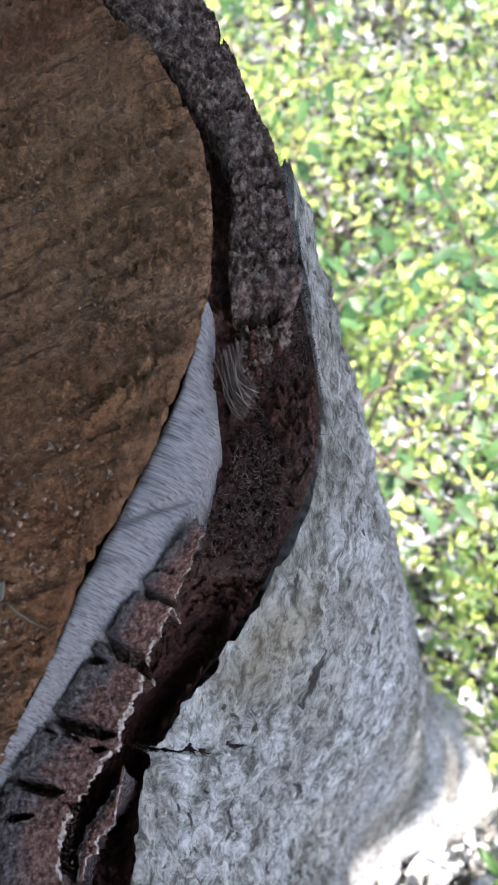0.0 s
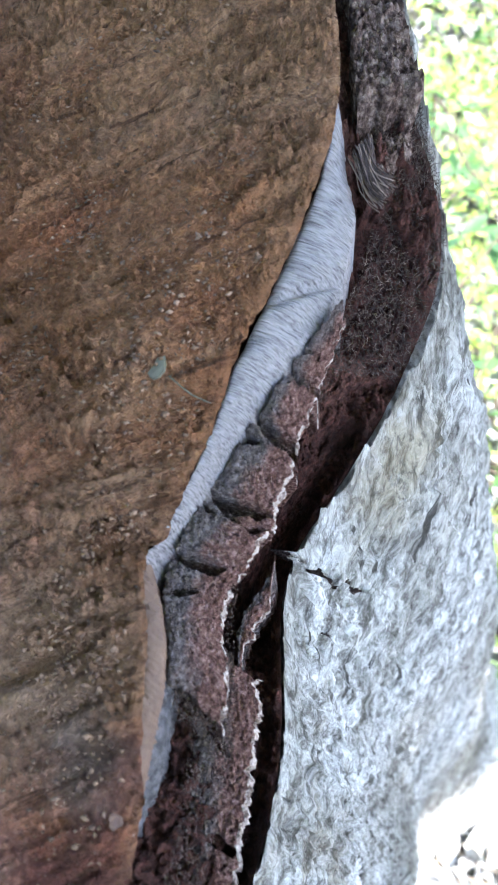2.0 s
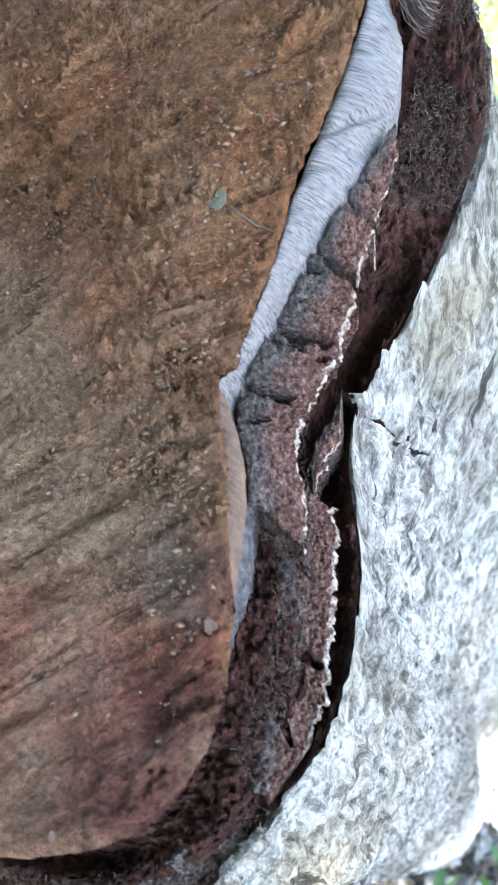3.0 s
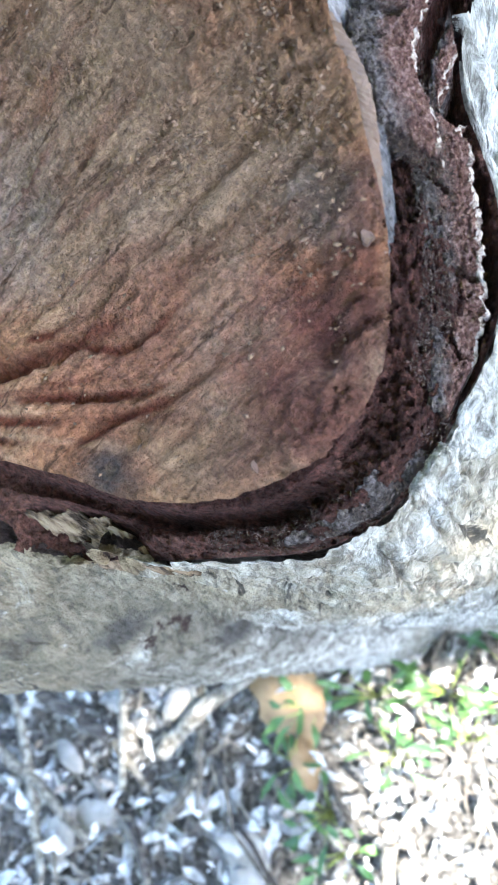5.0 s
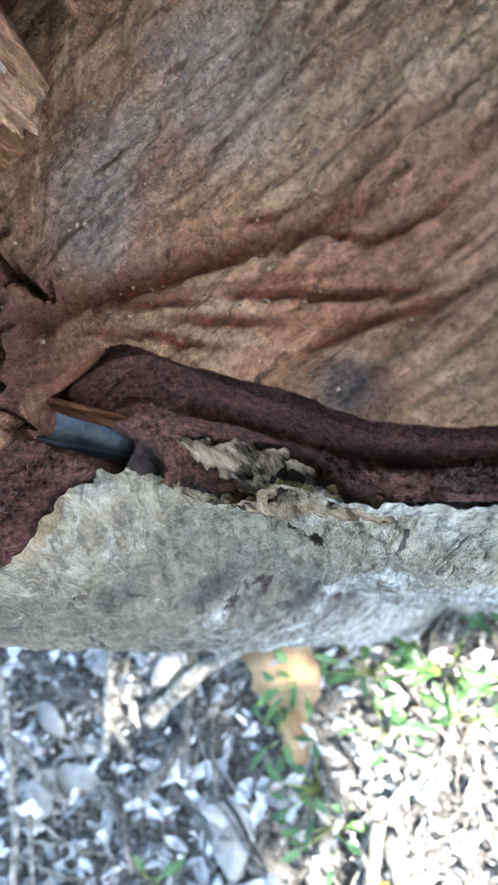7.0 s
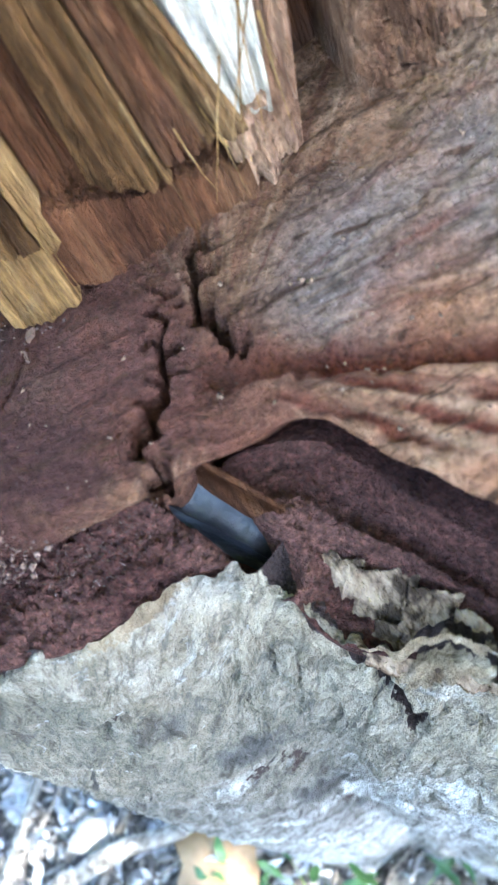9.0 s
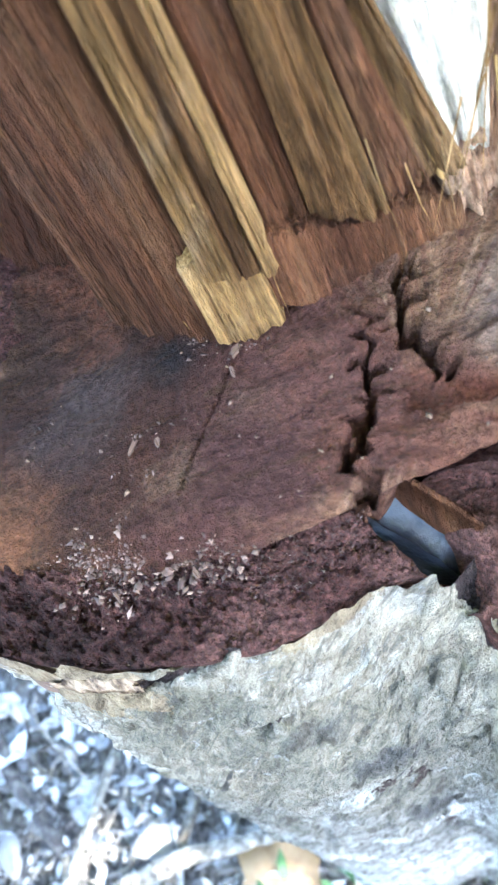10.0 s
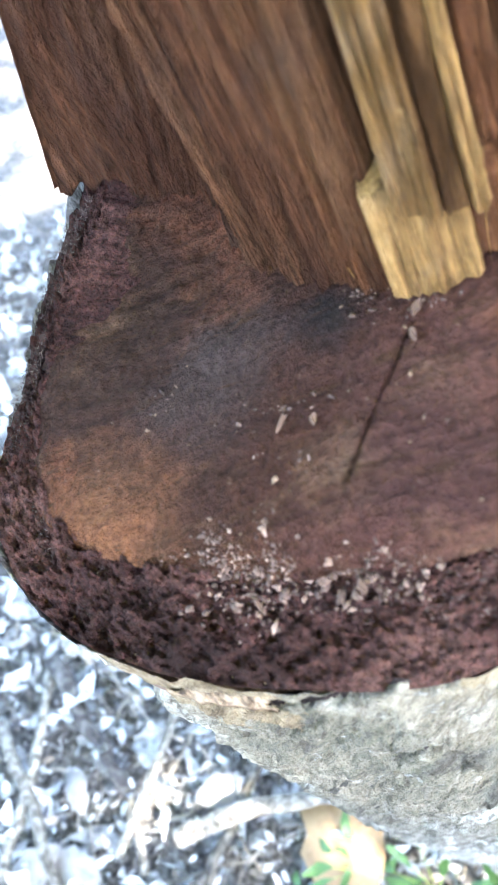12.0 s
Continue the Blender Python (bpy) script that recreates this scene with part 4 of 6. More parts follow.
def standing_core():
    """The unsplit wood behind the torn front."""
    line = [(-.070, .25), (-.062, .222), (-.05, .19), (-.034, .118), (.03, .102), (.04, .14), (.05, .1), (.108, .098), (.12, .13), (.09, .25), (.02, .29), (-.06, .27)]
    n, verts, faces, nv = len(line), [], [], 8
    for i, (x, y) in enumerate(line):
        for j in range(nv):
            z = 0.24 * j / (nv - 1) + (0.02 * math.sin(i * 2.3) if j == nv - 1 else 0)
            verts.append((x + FIBRE[0] * z, y + FIBRE[1] * z, float(plane_z(x, y)) - 0.03 + z))
    faces = grid_faces(n, nv, True) + [[i * nv + nv - 1 for i in range(n)]]
    part("standing_core", mesh_from("standing_core", local(verts), faces, M_TORN, False), stump, "unsplit dark wood behind the torn planks")


standing_core()

for k, (x, y, z, dx, dy, dz, r) in enumerate([
        (-.0615, .166, 1.066, -.0035, -.016, -.045, .0024), (-.063, .160, 1.05, -.002, -.009, -.028, .0014), (.012, .086, 1.075, .006, -.004, -.028, .0008), (.016, .085, 1.083, -.009, -.006, -.03, .0007),
        (.004, .088, 1.07, .007, -.003, -.02, .0006), (.024, .087, 1.10, -.006, -.003, -.045, .0011), (.026, .088, 1.09, -.014, -.008, -.03, .0007), (.020, .087, 1.12, .004, -.004, -.06, .0012),
        (-.006, .090, 1.08, .008, -.003, -.028, .0007), (.030, .091, 1.085, .004, -.006, -.03, .0010), (-.052, .121, 1.030, .002, -.006, -.008, .0016), (-.030, .0995, 1.06, .003, -.004, -.03, .0007)]):
    splinter((x, y, z), (x + dx, y + dy, z + dz), r * (0.4 if k > 1 else 1), M_YELLOW if k > 1 else M_TORN)


# ---------------------------------------------------------------- pieces of the bark ring
def ring_piece(name, t0, t1, o0, o1, d0, d1, mat, seed, rough=1.0, deep=0.03, label="", taper=0.0):
    """A chunk of the ring between two angles; offsets outward from the wood and drops under the sawn plane, inside and outside."""
    nu, nv = max(12, int(abs(t1 - t0) * 4)), 24
    verts = []
    for i in range(nu):
        s = i / (nu - 1)
        th = t0 + (t1 - t0) * s
        th += 0.5 * noise.noise(Vector((seed, i * 0.3, 0)))
        shrink = 1 - taper * abs(2 * s - 1) ** 3
        for j in range(nv):
            v = j / (nv - 1)
            o = o0 + (o1 - o0) * (0.5 + (v - 0.5) * shrink) + 0.0009 * rough * noise.fractal(Vector((seed, i * 0.35, v * 2)), 1, 2, 3)
            r = min(float(ring_value(R_WOOD, th)) + o, float(ring_value(R_BARK, th)) - 0.0035)
            x, y = CX + r * math.cos(radians(th)), CY + r * math.sin(radians(th))
            edge = min(s, 1 - s, v, 1 - v)
            z = float(plane_z(x, y)) - d0 - (d1 - d0) * v - 0.002 * math.exp(-edge / 0.02)
            z += rough * (0.0024 * noise.fractal(Vector((x * 130 + seed, y * 130, 3)), 1, 2, 3) + 0.0016 * noise.noise(Vector((x * 600, y * 600, seed))))
            verts.append((x, y, z))
    f = [q[::-1] for q in grid_faces(nu, nv)]
    edge = [i * nv for i in range(nu)] + [(nu - 1) * nv + j for j in range(1, nv)] + [i * nv + nv - 1 for i in range(nu - 2, -1, -1)] + [j for j in range(nv - 2, 0, -1)]
    b = len(verts)
    verts += [(verts[e][0], verts[e][1], verts[e][2] - deep) for e in edge]
    n = len(edge)
    f += [[edge[k], edge[(k + 1) % n], b + (k + 1) % n, b + k] for k in range(n)]
    return part(name, mesh_from(name, local(verts), f, mat), stump, label)


def strip(name, t0, t1, widths, d0, d1, mat, seed, label, o0=-0.001):
    """A narrow band along the wood's edge, its width given at even steps."""
    nu, nv = 110, 14
    verts = []
    for i in range(nu):
        s = i / (nu - 1)
        th = t0 + (t1 - t0) * s
        wd = float(np.interp(s, np.linspace(0, 1, len(widths)), widths))
        for j in range(nv):
            v = j / (nv - 1)
            r = float(ring_value(R_WOOD, th)) + o0 + wd * v
            x, y = CX + r * math.cos(radians(th)), CY + r * math.sin(radians(th))
            z = float(face_z(x, y)) - d0 - (d1 - d0) * v * v
            z += 0.0005 * noise.noise(Vector((seed, i * 0.9, v))) + 0.0004 * noise.noise(Vector((x * 900, y * 900, seed))) - 0.0012 * math.exp(-v / 0.04)
            x, y = x + 0.0006 * v * noise.noise(Vector((i * 0.5, seed, 3))), y + 0.0006 * v * noise.noise(Vector((i * 0.5, seed, 7)))
            verts.append((x, y, z))
    b = len(verts)
    verts += [(verts[i * nv + nv - 1][0], verts[i * nv + nv - 1][1], verts[i * nv + nv - 1][2] - 0.02) for i in range(nu)]
    f = [q[::-1] for q in grid_faces(nu, nv)]
    f += [[i * nv + nv - 1, b + i, b + i + 1, (i + 1) * nv + nv - 1] for i in range(nu - 1)]
    return part(name, mesh_from(name, local(verts), f, mat), stump, label)


strip("bare_sapwood_strip", 343, 294, [.002, .0065, .0152, .0180, .0145, .0095, .0058, .0040, .0032, .003], .0035, .012, M_STRIP, 1, "smooth grey strip of bare sapwood, finely lined across", -0.0008)
strip("bare_tan_strip", 295.5, 277, [.0035, .0075, .0078, .0072, .0052, .003], .0028, .006, M_TAN, 2, "smooth tan strip of bare sapwood", -0.003)
strip("bare_grey_strip", 288.5, 274, [.0035, .0082, .0074, .006, .004, .0015], .0055, .014, M_BLUEGREY, 3, "ragged bluish strip of bare sapwood", -0.002)


def band(name, t0, t1, inner, outer, d0, d1, mat, seed, cracks=(), deep=0.03, rough=1.0, pale=0.0, label="", under=0.011):
    """A run of the bark ring between two angles, its inner and outer offsets from the wood at even steps; cracks are ((angle, offset), (angle, offset), width)."""
    span = abs(t1 - t0)
    nu, nv = max(40, int(span * 10)), 56
    u, v = np.linspace(0, 1, nu), np.linspace(0, 1, nv)
    U, V = np.meshgrid(u, v, indexing="ij")
    one = np.stack([u * span * 2.2, 0 * u, 0 * u], -1)
    oi = np.interp(u, np.linspace(0, 1, len(inner)), inner) + 0.0006 * vnoise(one, 1.0, 3, seed)
    oo = np.interp(u, np.linspace(0, 1, len(outer)), outer) + 0.0013 * rough * vnoise(one, 0.6, 4, seed + 3.0)
    wav = vnoise(np.stack([v * 5, 0 * v, 0 * v + seed], -1), 1.0, 3)
    T = t0 + (t1 - t0) * U + 0.5 * wav[None]
    O = oi[:, None] + (oo - oi)[:, None] * V
    R = np.minimum(ring_value(R_WOOD, T) + O, ring_value(R_BARK, T) - 0.0032)
    x, y = CX + R * np.cos(np.radians(T)), CY + R * np.sin(np.radians(T))
    p = np.stack([x, y, 0 * x], -1).reshape(-1, 3)
    end = np.minimum(U, 1 - U) * span * 0.0026
    side = np.minimum(V, 1 - V) * (oo - oi)[:, None]
    z = plane_z(x, y) - d0 - (d1 - d0) * V - 0.0025 * np.exp(-np.minimum(end, side) / 0.0011)
    z = z + rough * (0.0012 * vnoise(p, 90, 2, seed) + 0.0005 * vnoise(p, 420, 2, seed) + 0.0008 * vnoise(p, 1300, 1, seed)).reshape(z.shape)
    wob = 0.0006 * vnoise(p, 330, 2, 5.0).reshape(z.shape)
    for a, b, width in cracks:
        d, along = seg_dist(T * 0.0025 + wob, O, [(a[0] * 0.0025, a[1]), (b[0] * 0.0025, b[1])])
        z = z - 0.018 * np.exp(-(d / (width * (0.35 + 1.25 * np.sin(np.pi * (0.12 + 0.8 * along))))) ** 4)
    verts = np.stack([x, y, z], -1).reshape(-1, 3)
    f = [q[::-1] for q in grid_faces(nu, nv)]
    edge = [i * nv for i in range(nu)] + [(nu - 1) * nv + j for j in range(1, nv)] + [i * nv + nv - 1 for i in range(nu - 2, -1, -1)] + [j for j in range(nv - 2, 0, -1)]
    b, n = len(verts), len(edge)
    skirt = verts[edge] - np.array([0, 0, deep])
    # the outer side is undercut
    inset = under * V.reshape(-1)[edge]
    ang = np.radians(T.reshape(-1)[edge])
    skirt[:, 0] -= inset * np.cos(ang)
    skirt[:, 1] -= inset * np.sin(ang)
    verts = np.concatenate([verts, skirt])
    f += [[edge[k], edge[(k + 1) % n], b + (k + 1) % n, b + k] for k in range(n)]
    me = mesh_from(name, local(verts), f, mat)
    me.attributes.new("outward", "FLOAT", "POINT").data.foreach_set("value", np.concatenate([V.reshape(-1), np.full(n, 0.5)]).astype(np.float32))
    if pale:
        me.materials.append(M_CHALK)
        skin = (V + 0.05 * wob / 0.0006 > 1 - pale)[:-1, :-1].reshape(-1).astype(np.int32)
        me.polygons.foreach_set("material_index", np.concatenate([skin, np.zeros(n, np.int32)]))
    return part(name, me, stump, label)


# cracks across the blocks: from and to, as angle and offset, and width
CRACKS = [((313.6, 0.0089), (312.1, 0.0210), 0.0011), ((311.5, 0.0053), (311.7, 0.0102), 0.0008), ((318.9, 0.0127), (318.5, 0.0207), 0.0007), ((320.2, 0.0142), (320.8, 0.0182), 0.0004), ((304.8, 0.0019), (305.3, 0.0188), 0.0011), ((297.3, 0.0050), (298.6, 0.0150), 0.0009), ((293.7, 0.0067), (295.2, 0.0127), 0.0005)]
band("bark_block", 324.5, 303.9, [.0195, .0142, .0105, .0068, .0042, .0022], [.0198, .0207, .0204, .0198, .0202, .0212], .009, .021, M_BLOCK, 20, CRACKS, 0.03, 1.0, 0.05, "red-brown inner bark block, cracked across")
band("bark_block", 303.6, 297.9, [.0018, .0022, .003], [.0208, .0196, .0202], .0085, .020, M_BLOCK, 21, CRACKS, 0.03, 1.0, 0.05, "red-brown inner bark block, cracked across")
band("bark_block", 297.7, 285.8, [.0035, .0045, .005, .005], [.0205, .0214, .0226, .021], .0085, .021, M_BLOCK, 22, CRACKS, 0.03, 1.1, 0.05, "red-brown inner bark block, frayed at its end")
band("bark_sliver", 303, 291.8, [.0240, .0235, .0238, .025], [.0255, .0278, .0282, .0262], .029, .033, M_BLOCK, 30, (), 0.03, 1.0, 0.14, "thin loose sliver of bark")
band("bark_slab", 291.6, 268, [.0145, .0125, .011, .0105, .012], [.0312, .0304, .0290, .0258, .0225], .024, .034, M_BLOCK, 31, [((286, .012), (284.5, .022), .0007), ((279, .026), (278, .018), .0006), ((274, .011), (272.5, .019), .0008)], 0.03, 1.6, 0.09, "long rough slab of inner bark with a pale chalky edge")
ring_piece("bark_slab", 265, 250, .006, .017, .026, .034, M_BLOCK, 32, 1.8, 0.03, "", 0.4)
for k, (a, b, o1, d, up) in enumerate([(343.2, 353.6, .0325, .008, .013), (354.4, 366.5, .034, .008, .012), (367.2, 380, .036, .010, .012), (381, 399, .038, .012, .012)]):
    band("bark_chunk", a, b, [.0065, .005, .0062], [o1, o1 + .001, o1], d, d + up, M_CHUNK, 40 + k, (), 0.04, 1.9, 0.0, "dark crumbly chunk of bark, cracked from the next")
band("bark_chunk", 338, 342.6, [.011, .009, .010], [.020, .024, .026], .019, .028, M_CHUNK, 47, (), 0.03, 1.6, 0.0, "sunken frayed step of bark beside the chunk")


def bast_curl():
    """A curled bundle of frayed pale fibres beside the bare strip."""
    rnd = random.Random(9)
    verts, faces = [], []
    for k in range(110):
        off, up = rnd.uniform(0, 1), rnd.uniform(-0.001, 0.002)
        line = [(.269 + .005 * off, .035), (.262 + .006 * off, .025), (.2575 + .006 * off, .015 + .002 * off), (.2575 + .007 * off, .009 + .003 * off), (.262 + .006 * off, .0065 + .005 * off), (.267 + .004 * off, .009 + .006 * off)]
        first, last = rnd.choice((1, 1, 2)), 4
        pts = [Vector((x + rnd.gauss(0, .0008), y + rnd.gauss(0, .0008), float(plane_z(x, y)) - 0.009 + up - 0.0012 * i + rnd.gauss(0, .0005))) for i, (x, y) in enumerate(line)][first:last]
        fine = []
        for i in range(len(pts) - 1):
            a, b, c, d = pts[max(i - 1, 0)], pts[i], pts[i + 1], pts[min(i + 2, len(pts) - 1)]
            fine += [b + 0.5 * t * (c - a + t * (2 * a - 5 * b + 4 * c - d + t * (3 * (b - c) + d - a))) for t in (0, 0.25, 0.5, 0.75)]
        fine.append(pts[-1])
        v, f = tube(fine, [0.00017] * (len(fine) - 1) + [0.00006], 4)
        b = len(verts)
        verts += [tuple(q) for q in v]
        faces += [tuple(b + a for a in q) for q in f]
    tagged(part("bast_curl", mesh_from("bast_curl", local(verts), faces, M_BAST), stump, "curled bundle of frayed pale bast"), kind="stuff")


bast_curl()
# the folded bark beside the cleft


def ribbon(name, line, width, drops, dish, mat, label):
    """A narrow dished ribbon along a line on plan, its drops under the sawn plane given along it."""
    nu, nv = 40, 9
    pts = np.array(line, float)
    t = np.linspace(0, len(pts) - 1, nu)
    cx, cy = np.interp(t, range(len(pts)), pts[:, 0]), np.interp(t, range(len(pts)), pts[:, 1])
    dr = np.interp(t, np.linspace(0, len(pts) - 1, len(drops)), drops)
    verts = []
    for i in range(nu):
        a, b = max(i - 2, 0), min(i + 2, nu - 1)
        d = np.array([cx[b] - cx[a], cy[b] - cy[a]])
        n = np.array([-d[1], d[0]]) / np.hypot(*d)
        w = width * math.sin(math.pi * min(1, (i + 2) / nu * 0.9 + 0.05)) ** 0.6
        for j in range(nv):
            v = j / (nv - 1) * 2 - 1
            x, y = cx[i] + n[0] * v * w / 2, cy[i] + n[1] * v * w / 2
            verts.append((x, y, float(plane_z(x, y)) - dr[i] + dish * (v * v - 1) + 0.0007 * noise.noise(Vector((x * 300, y * 300, 2)))))
    b = len(verts)
    verts += [(x, y, z - 0.015) for x, y, z in verts]
    f = grid_faces(nu, nv)
    f = f + [[b + q for q in g[::-1]] for g in f]
    for i in range(nu - 1):
        for e in (0, nv - 1):
            a, c = i * nv + e, (i + 1) * nv + e
            f.append([a, c, b + c, b + a])
    part(name, mesh_from(name, local(verts), f, mat), stump, label)


ribbon("bare_blue_tongue", [(-.0385, .0480), (-.0325, .0425), (-.0268, .0355), (-.0222, .0275), (-.0195, .0215)], .0098, [.0125, .0165, .0215, .028, .038], .0042, M_BLUE, "bluish-grey bare hollow in the cleft")
ribbon("wood_lip", [(-.0305, .0495), (-.0255, .0400), (-.0205, .0315), (-.0150, .0235)], .0016, [.0045, .009, .0135, .0205], -.001, M_TORN, "thin red-brown lip of wood beside the cleft")


def flake(t0, t1, r0, r1, d0, d1, seed, label="", name="bark_flake"):
    """A layered torn flake of dead bark on the ring's outer edge; offsets from the bark's rim and drops under the sawn plane, inside and outside."""
    nu, nv = 34, 20
    S, V = np.meshgrid(np.linspace(0, 1, nu), np.linspace(0, 1, nv), indexing="ij")
    q = np.stack([S.reshape(-1) * abs(t1 - t0) * 0.5, V.reshape(-1) * 4, np.full(S.size, seed)], -1)
    wave = vnoise(q, 0.9, 3, seed).reshape(S.shape)
    jag0 = vnoise(np.stack([S[:, 0] * abs(t1 - t0), 0 * S[:, 0], 0 * S[:, 0] + seed], -1), 0.7, 3, seed)[:, None]
    jag1 = vnoise(np.stack([S[:, 0] * abs(t1 - t0), 0 * S[:, 0], 0 * S[:, 0] + seed], -1), 0.8, 4, seed + 5)[:, None]
    ends = vnoise(np.stack([V[0] * 4, 0 * V[0], 0 * V[0] + seed], -1), 1.0, 3, seed + 2)[None]
    T = t0 + (t1 - t0) * S + 0.8 * ends * (2 * S - 1)
    R = ring_value(R_BARK, T) + r0 + 0.0012 * jag0 * (1 - V) + (r1 - r0 + 0.0013 * jag1) * V
    x, y = CX + R * np.cos(np.radians(T)), CY + R * np.sin(np.radians(T))
    p = np.stack([x, y, 0 * x], -1).reshape(-1, 3)
    edge_ = np.minimum(np.minimum(S, 1 - S) * abs(t1 - t0) * 0.0028, np.minimum(V, 1 - V) * (r1 - r0))
    layers = np.round((V * 2.2 + wave * 0.4) * 2) / 2
    z = plane_z(x, y) - d0 - (d1 - d0) * (0.78 * V + 0.22 * np.clip(layers / 2.2, 0, 1)) - 0.0015 * np.exp(-edge_ / 0.0007)
    z = z + (0.0011 * vnoise(p, 260, 3, seed) + 0.0006 * vnoise(p, 900, 2, seed)).reshape(z.shape)
    top = np.stack([x, y, z], -1).reshape(-1, 3)
    under = top.copy()
    under[:, 2] -= 0.0045 + 0.004 * (1 - V.reshape(-1))
    nf = len(top)
    f = grid_array(nu, nv)
    j, i = np.arange(nv - 1), np.arange(nu - 1)
    e, hi = (nu - 1) * nv + j, i * nv + nv - 1
    f = np.concatenate([f, nf + f[:, ::-1], np.stack([j, j + 1, nf + j + 1, nf + j], -1), np.stack([e + 1, e, nf + e, nf + e + 1], -1),
                        np.stack([hi, hi + nv, nf + hi + nv, nf + hi], -1), np.stack([i * nv + nv, i * nv, nf + i * nv, nf + i * nv + nv], -1)])
    part(name, mesh_from(name, local(np.concatenate([top, under])), f, M_FLAKE), stump, label)


for t0, t1, r0, r1, d0, d1 in ((213.4, 219.2, -.0165, -.0115, .0265, .041), (218.4, 225.0, -.0150, -.0065, .0275, .055), (224.2, 229.0, -.0125, -.0030, .0255, .053), (228.2, 232.4, -.0095, -.0005, .0265, .050), (232.9, 238.0, -.0055, .0012, .0275, .040), (221.5, 226.5, -.0070, -.0005, .040, .060)):
    flake(t0, t1, r0, r1, d0 + .011, d1 + .006, t0, "beige torn flake of dead bark in layers")
flake(186.0, 191.0, -.0045, .0012, .0165, .026, 67, "tan torn edge of the bark")
ring_piece("tan_bark_edge", 182, 188, .0245, .0305, .016, .026, M_TAN, 60, 1.2, 0.03, "tan torn edge of the bark")


def fibres(name, count, t_range, o_range, drop, length, r, mat, seed, label):
    """Loose fibres standing out of the bark ring, as one mesh."""
    g = np.random.RandomState(seed)
    th = g.uniform(*t_range, count)
    rw = ring_value(R_WOOD, th)
    o = g.uniform(*o_range, count) * (ring_value(R_BARK, th) - rw)
    x, y = CX + (rw + o) * np.cos(np.radians(th)), CY + (rw + o) * np.sin(np.radians(th))
    root = np.stack([x, y, plane_z(x, y) - drop - 0.6 * o], -1)
    d = np.stack([g.normal(0, 0.6, count), g.normal(0, 0.6, count), g.uniform(0.1, 1, count)], -1)
    d = d / np.linalg.norm(d, axis=1, keepdims=True) * g.uniform(0.4, 1, (count, 1)) * length
    c = g.normal(0, 1, (count, 3)) * np.array([1, 1, 0.4]) * length * 0.3
    t = np.array([0, 0.5, 1])[None, :, None]
    paths = root[:, None] + d[:, None] * t + c[:, None] * t * (1 - t)
    v, f = hairs(paths, np.array([[1, 0.8, 0.3]]) * r * g.uniform(0.7, 1.3, (count, 1)))
    tagged(part(name, mesh_from(name, local(v), f, mat), stump, label), kind="stuff")


fibres("bark_fuzz", 5000, (322, 346), (.4, .99), .017, .0022, .00011, M_BAST, 1, "short stiff fibres bristling from the bark")
fibres("bark_fuzz", 3000, (268, 322), (.3, .62), .013, .0018, .0001, M_BAST, 7, "short stiff fibres bristling from the bark")
fibres("bark_fuzz", 1200, (243, 268), (.3, .95), .022, .002, .0001, M_BAST, 6, "short stiff fibres bristling from the bark")
fibres("bark_fuzz", 3500, (150, 200), (.05, .97), .006, .0018, .0001, M_BAST, 2, "short stiff fibres bristling from the bark")
fibres("bark_fuzz", 4000, (346, 400), (.15, .99), .010, .0022, .00011, M_BAST, 5, "short stiff fibres bristling from the bark")
fibres("bast_fuzz", 1100, (284, 292), (.12, .62), .012, .0035, .00009, M_BAST, 4, "frayed pale bast fibres")


# ---------------------------------------------------------------- crumbs and bits lying on the stump
def crumb_mesh(name, places, mat, seed):
    """Small uneven lumps, as one mesh; places as rows of x, y, z, size."""
    g = np.random.RandomState(seed)
    p = np.asarray(places, float)
    n = len(p)
    q = np.array([(1, 0, 0), (0, 1, 0), (-1, 0, 0), (0, -1, 0), (0, 0, 0.9), (0, 0, -0.8)])
    v = (q[None] + g.normal(0, 0.2, (n, 6, 3))) * g.uniform(0.6, 1.3, (n, 6, 1)) * np.array([1, 1, 0.8])
    a, k = g.uniform(0, 6.28, n), g.uniform(1, 1.9, n)
    x = v[:, :, 0] * k[:, None]
    v = np.stack([x * np.cos(a)[:, None] - v[:, :, 1] * np.sin(a)[:, None], x * np.sin(a)[:, None] + v[:, :, 1] * np.cos(a)[:, None], v[:, :, 2]], -1)
    v = p[:, None, :3] + v * p[:, None, 3:]
    one = np.array([t for i in range(4) for t in ((i, (i + 1) % 4, 4), ((i + 1) % 4, i, 5))])
    return mesh_from(name, v.reshape(-1, 3), (np.arange(n)[:, None, None] * 6 + one[None]).reshape(-1, 3), mat, False)


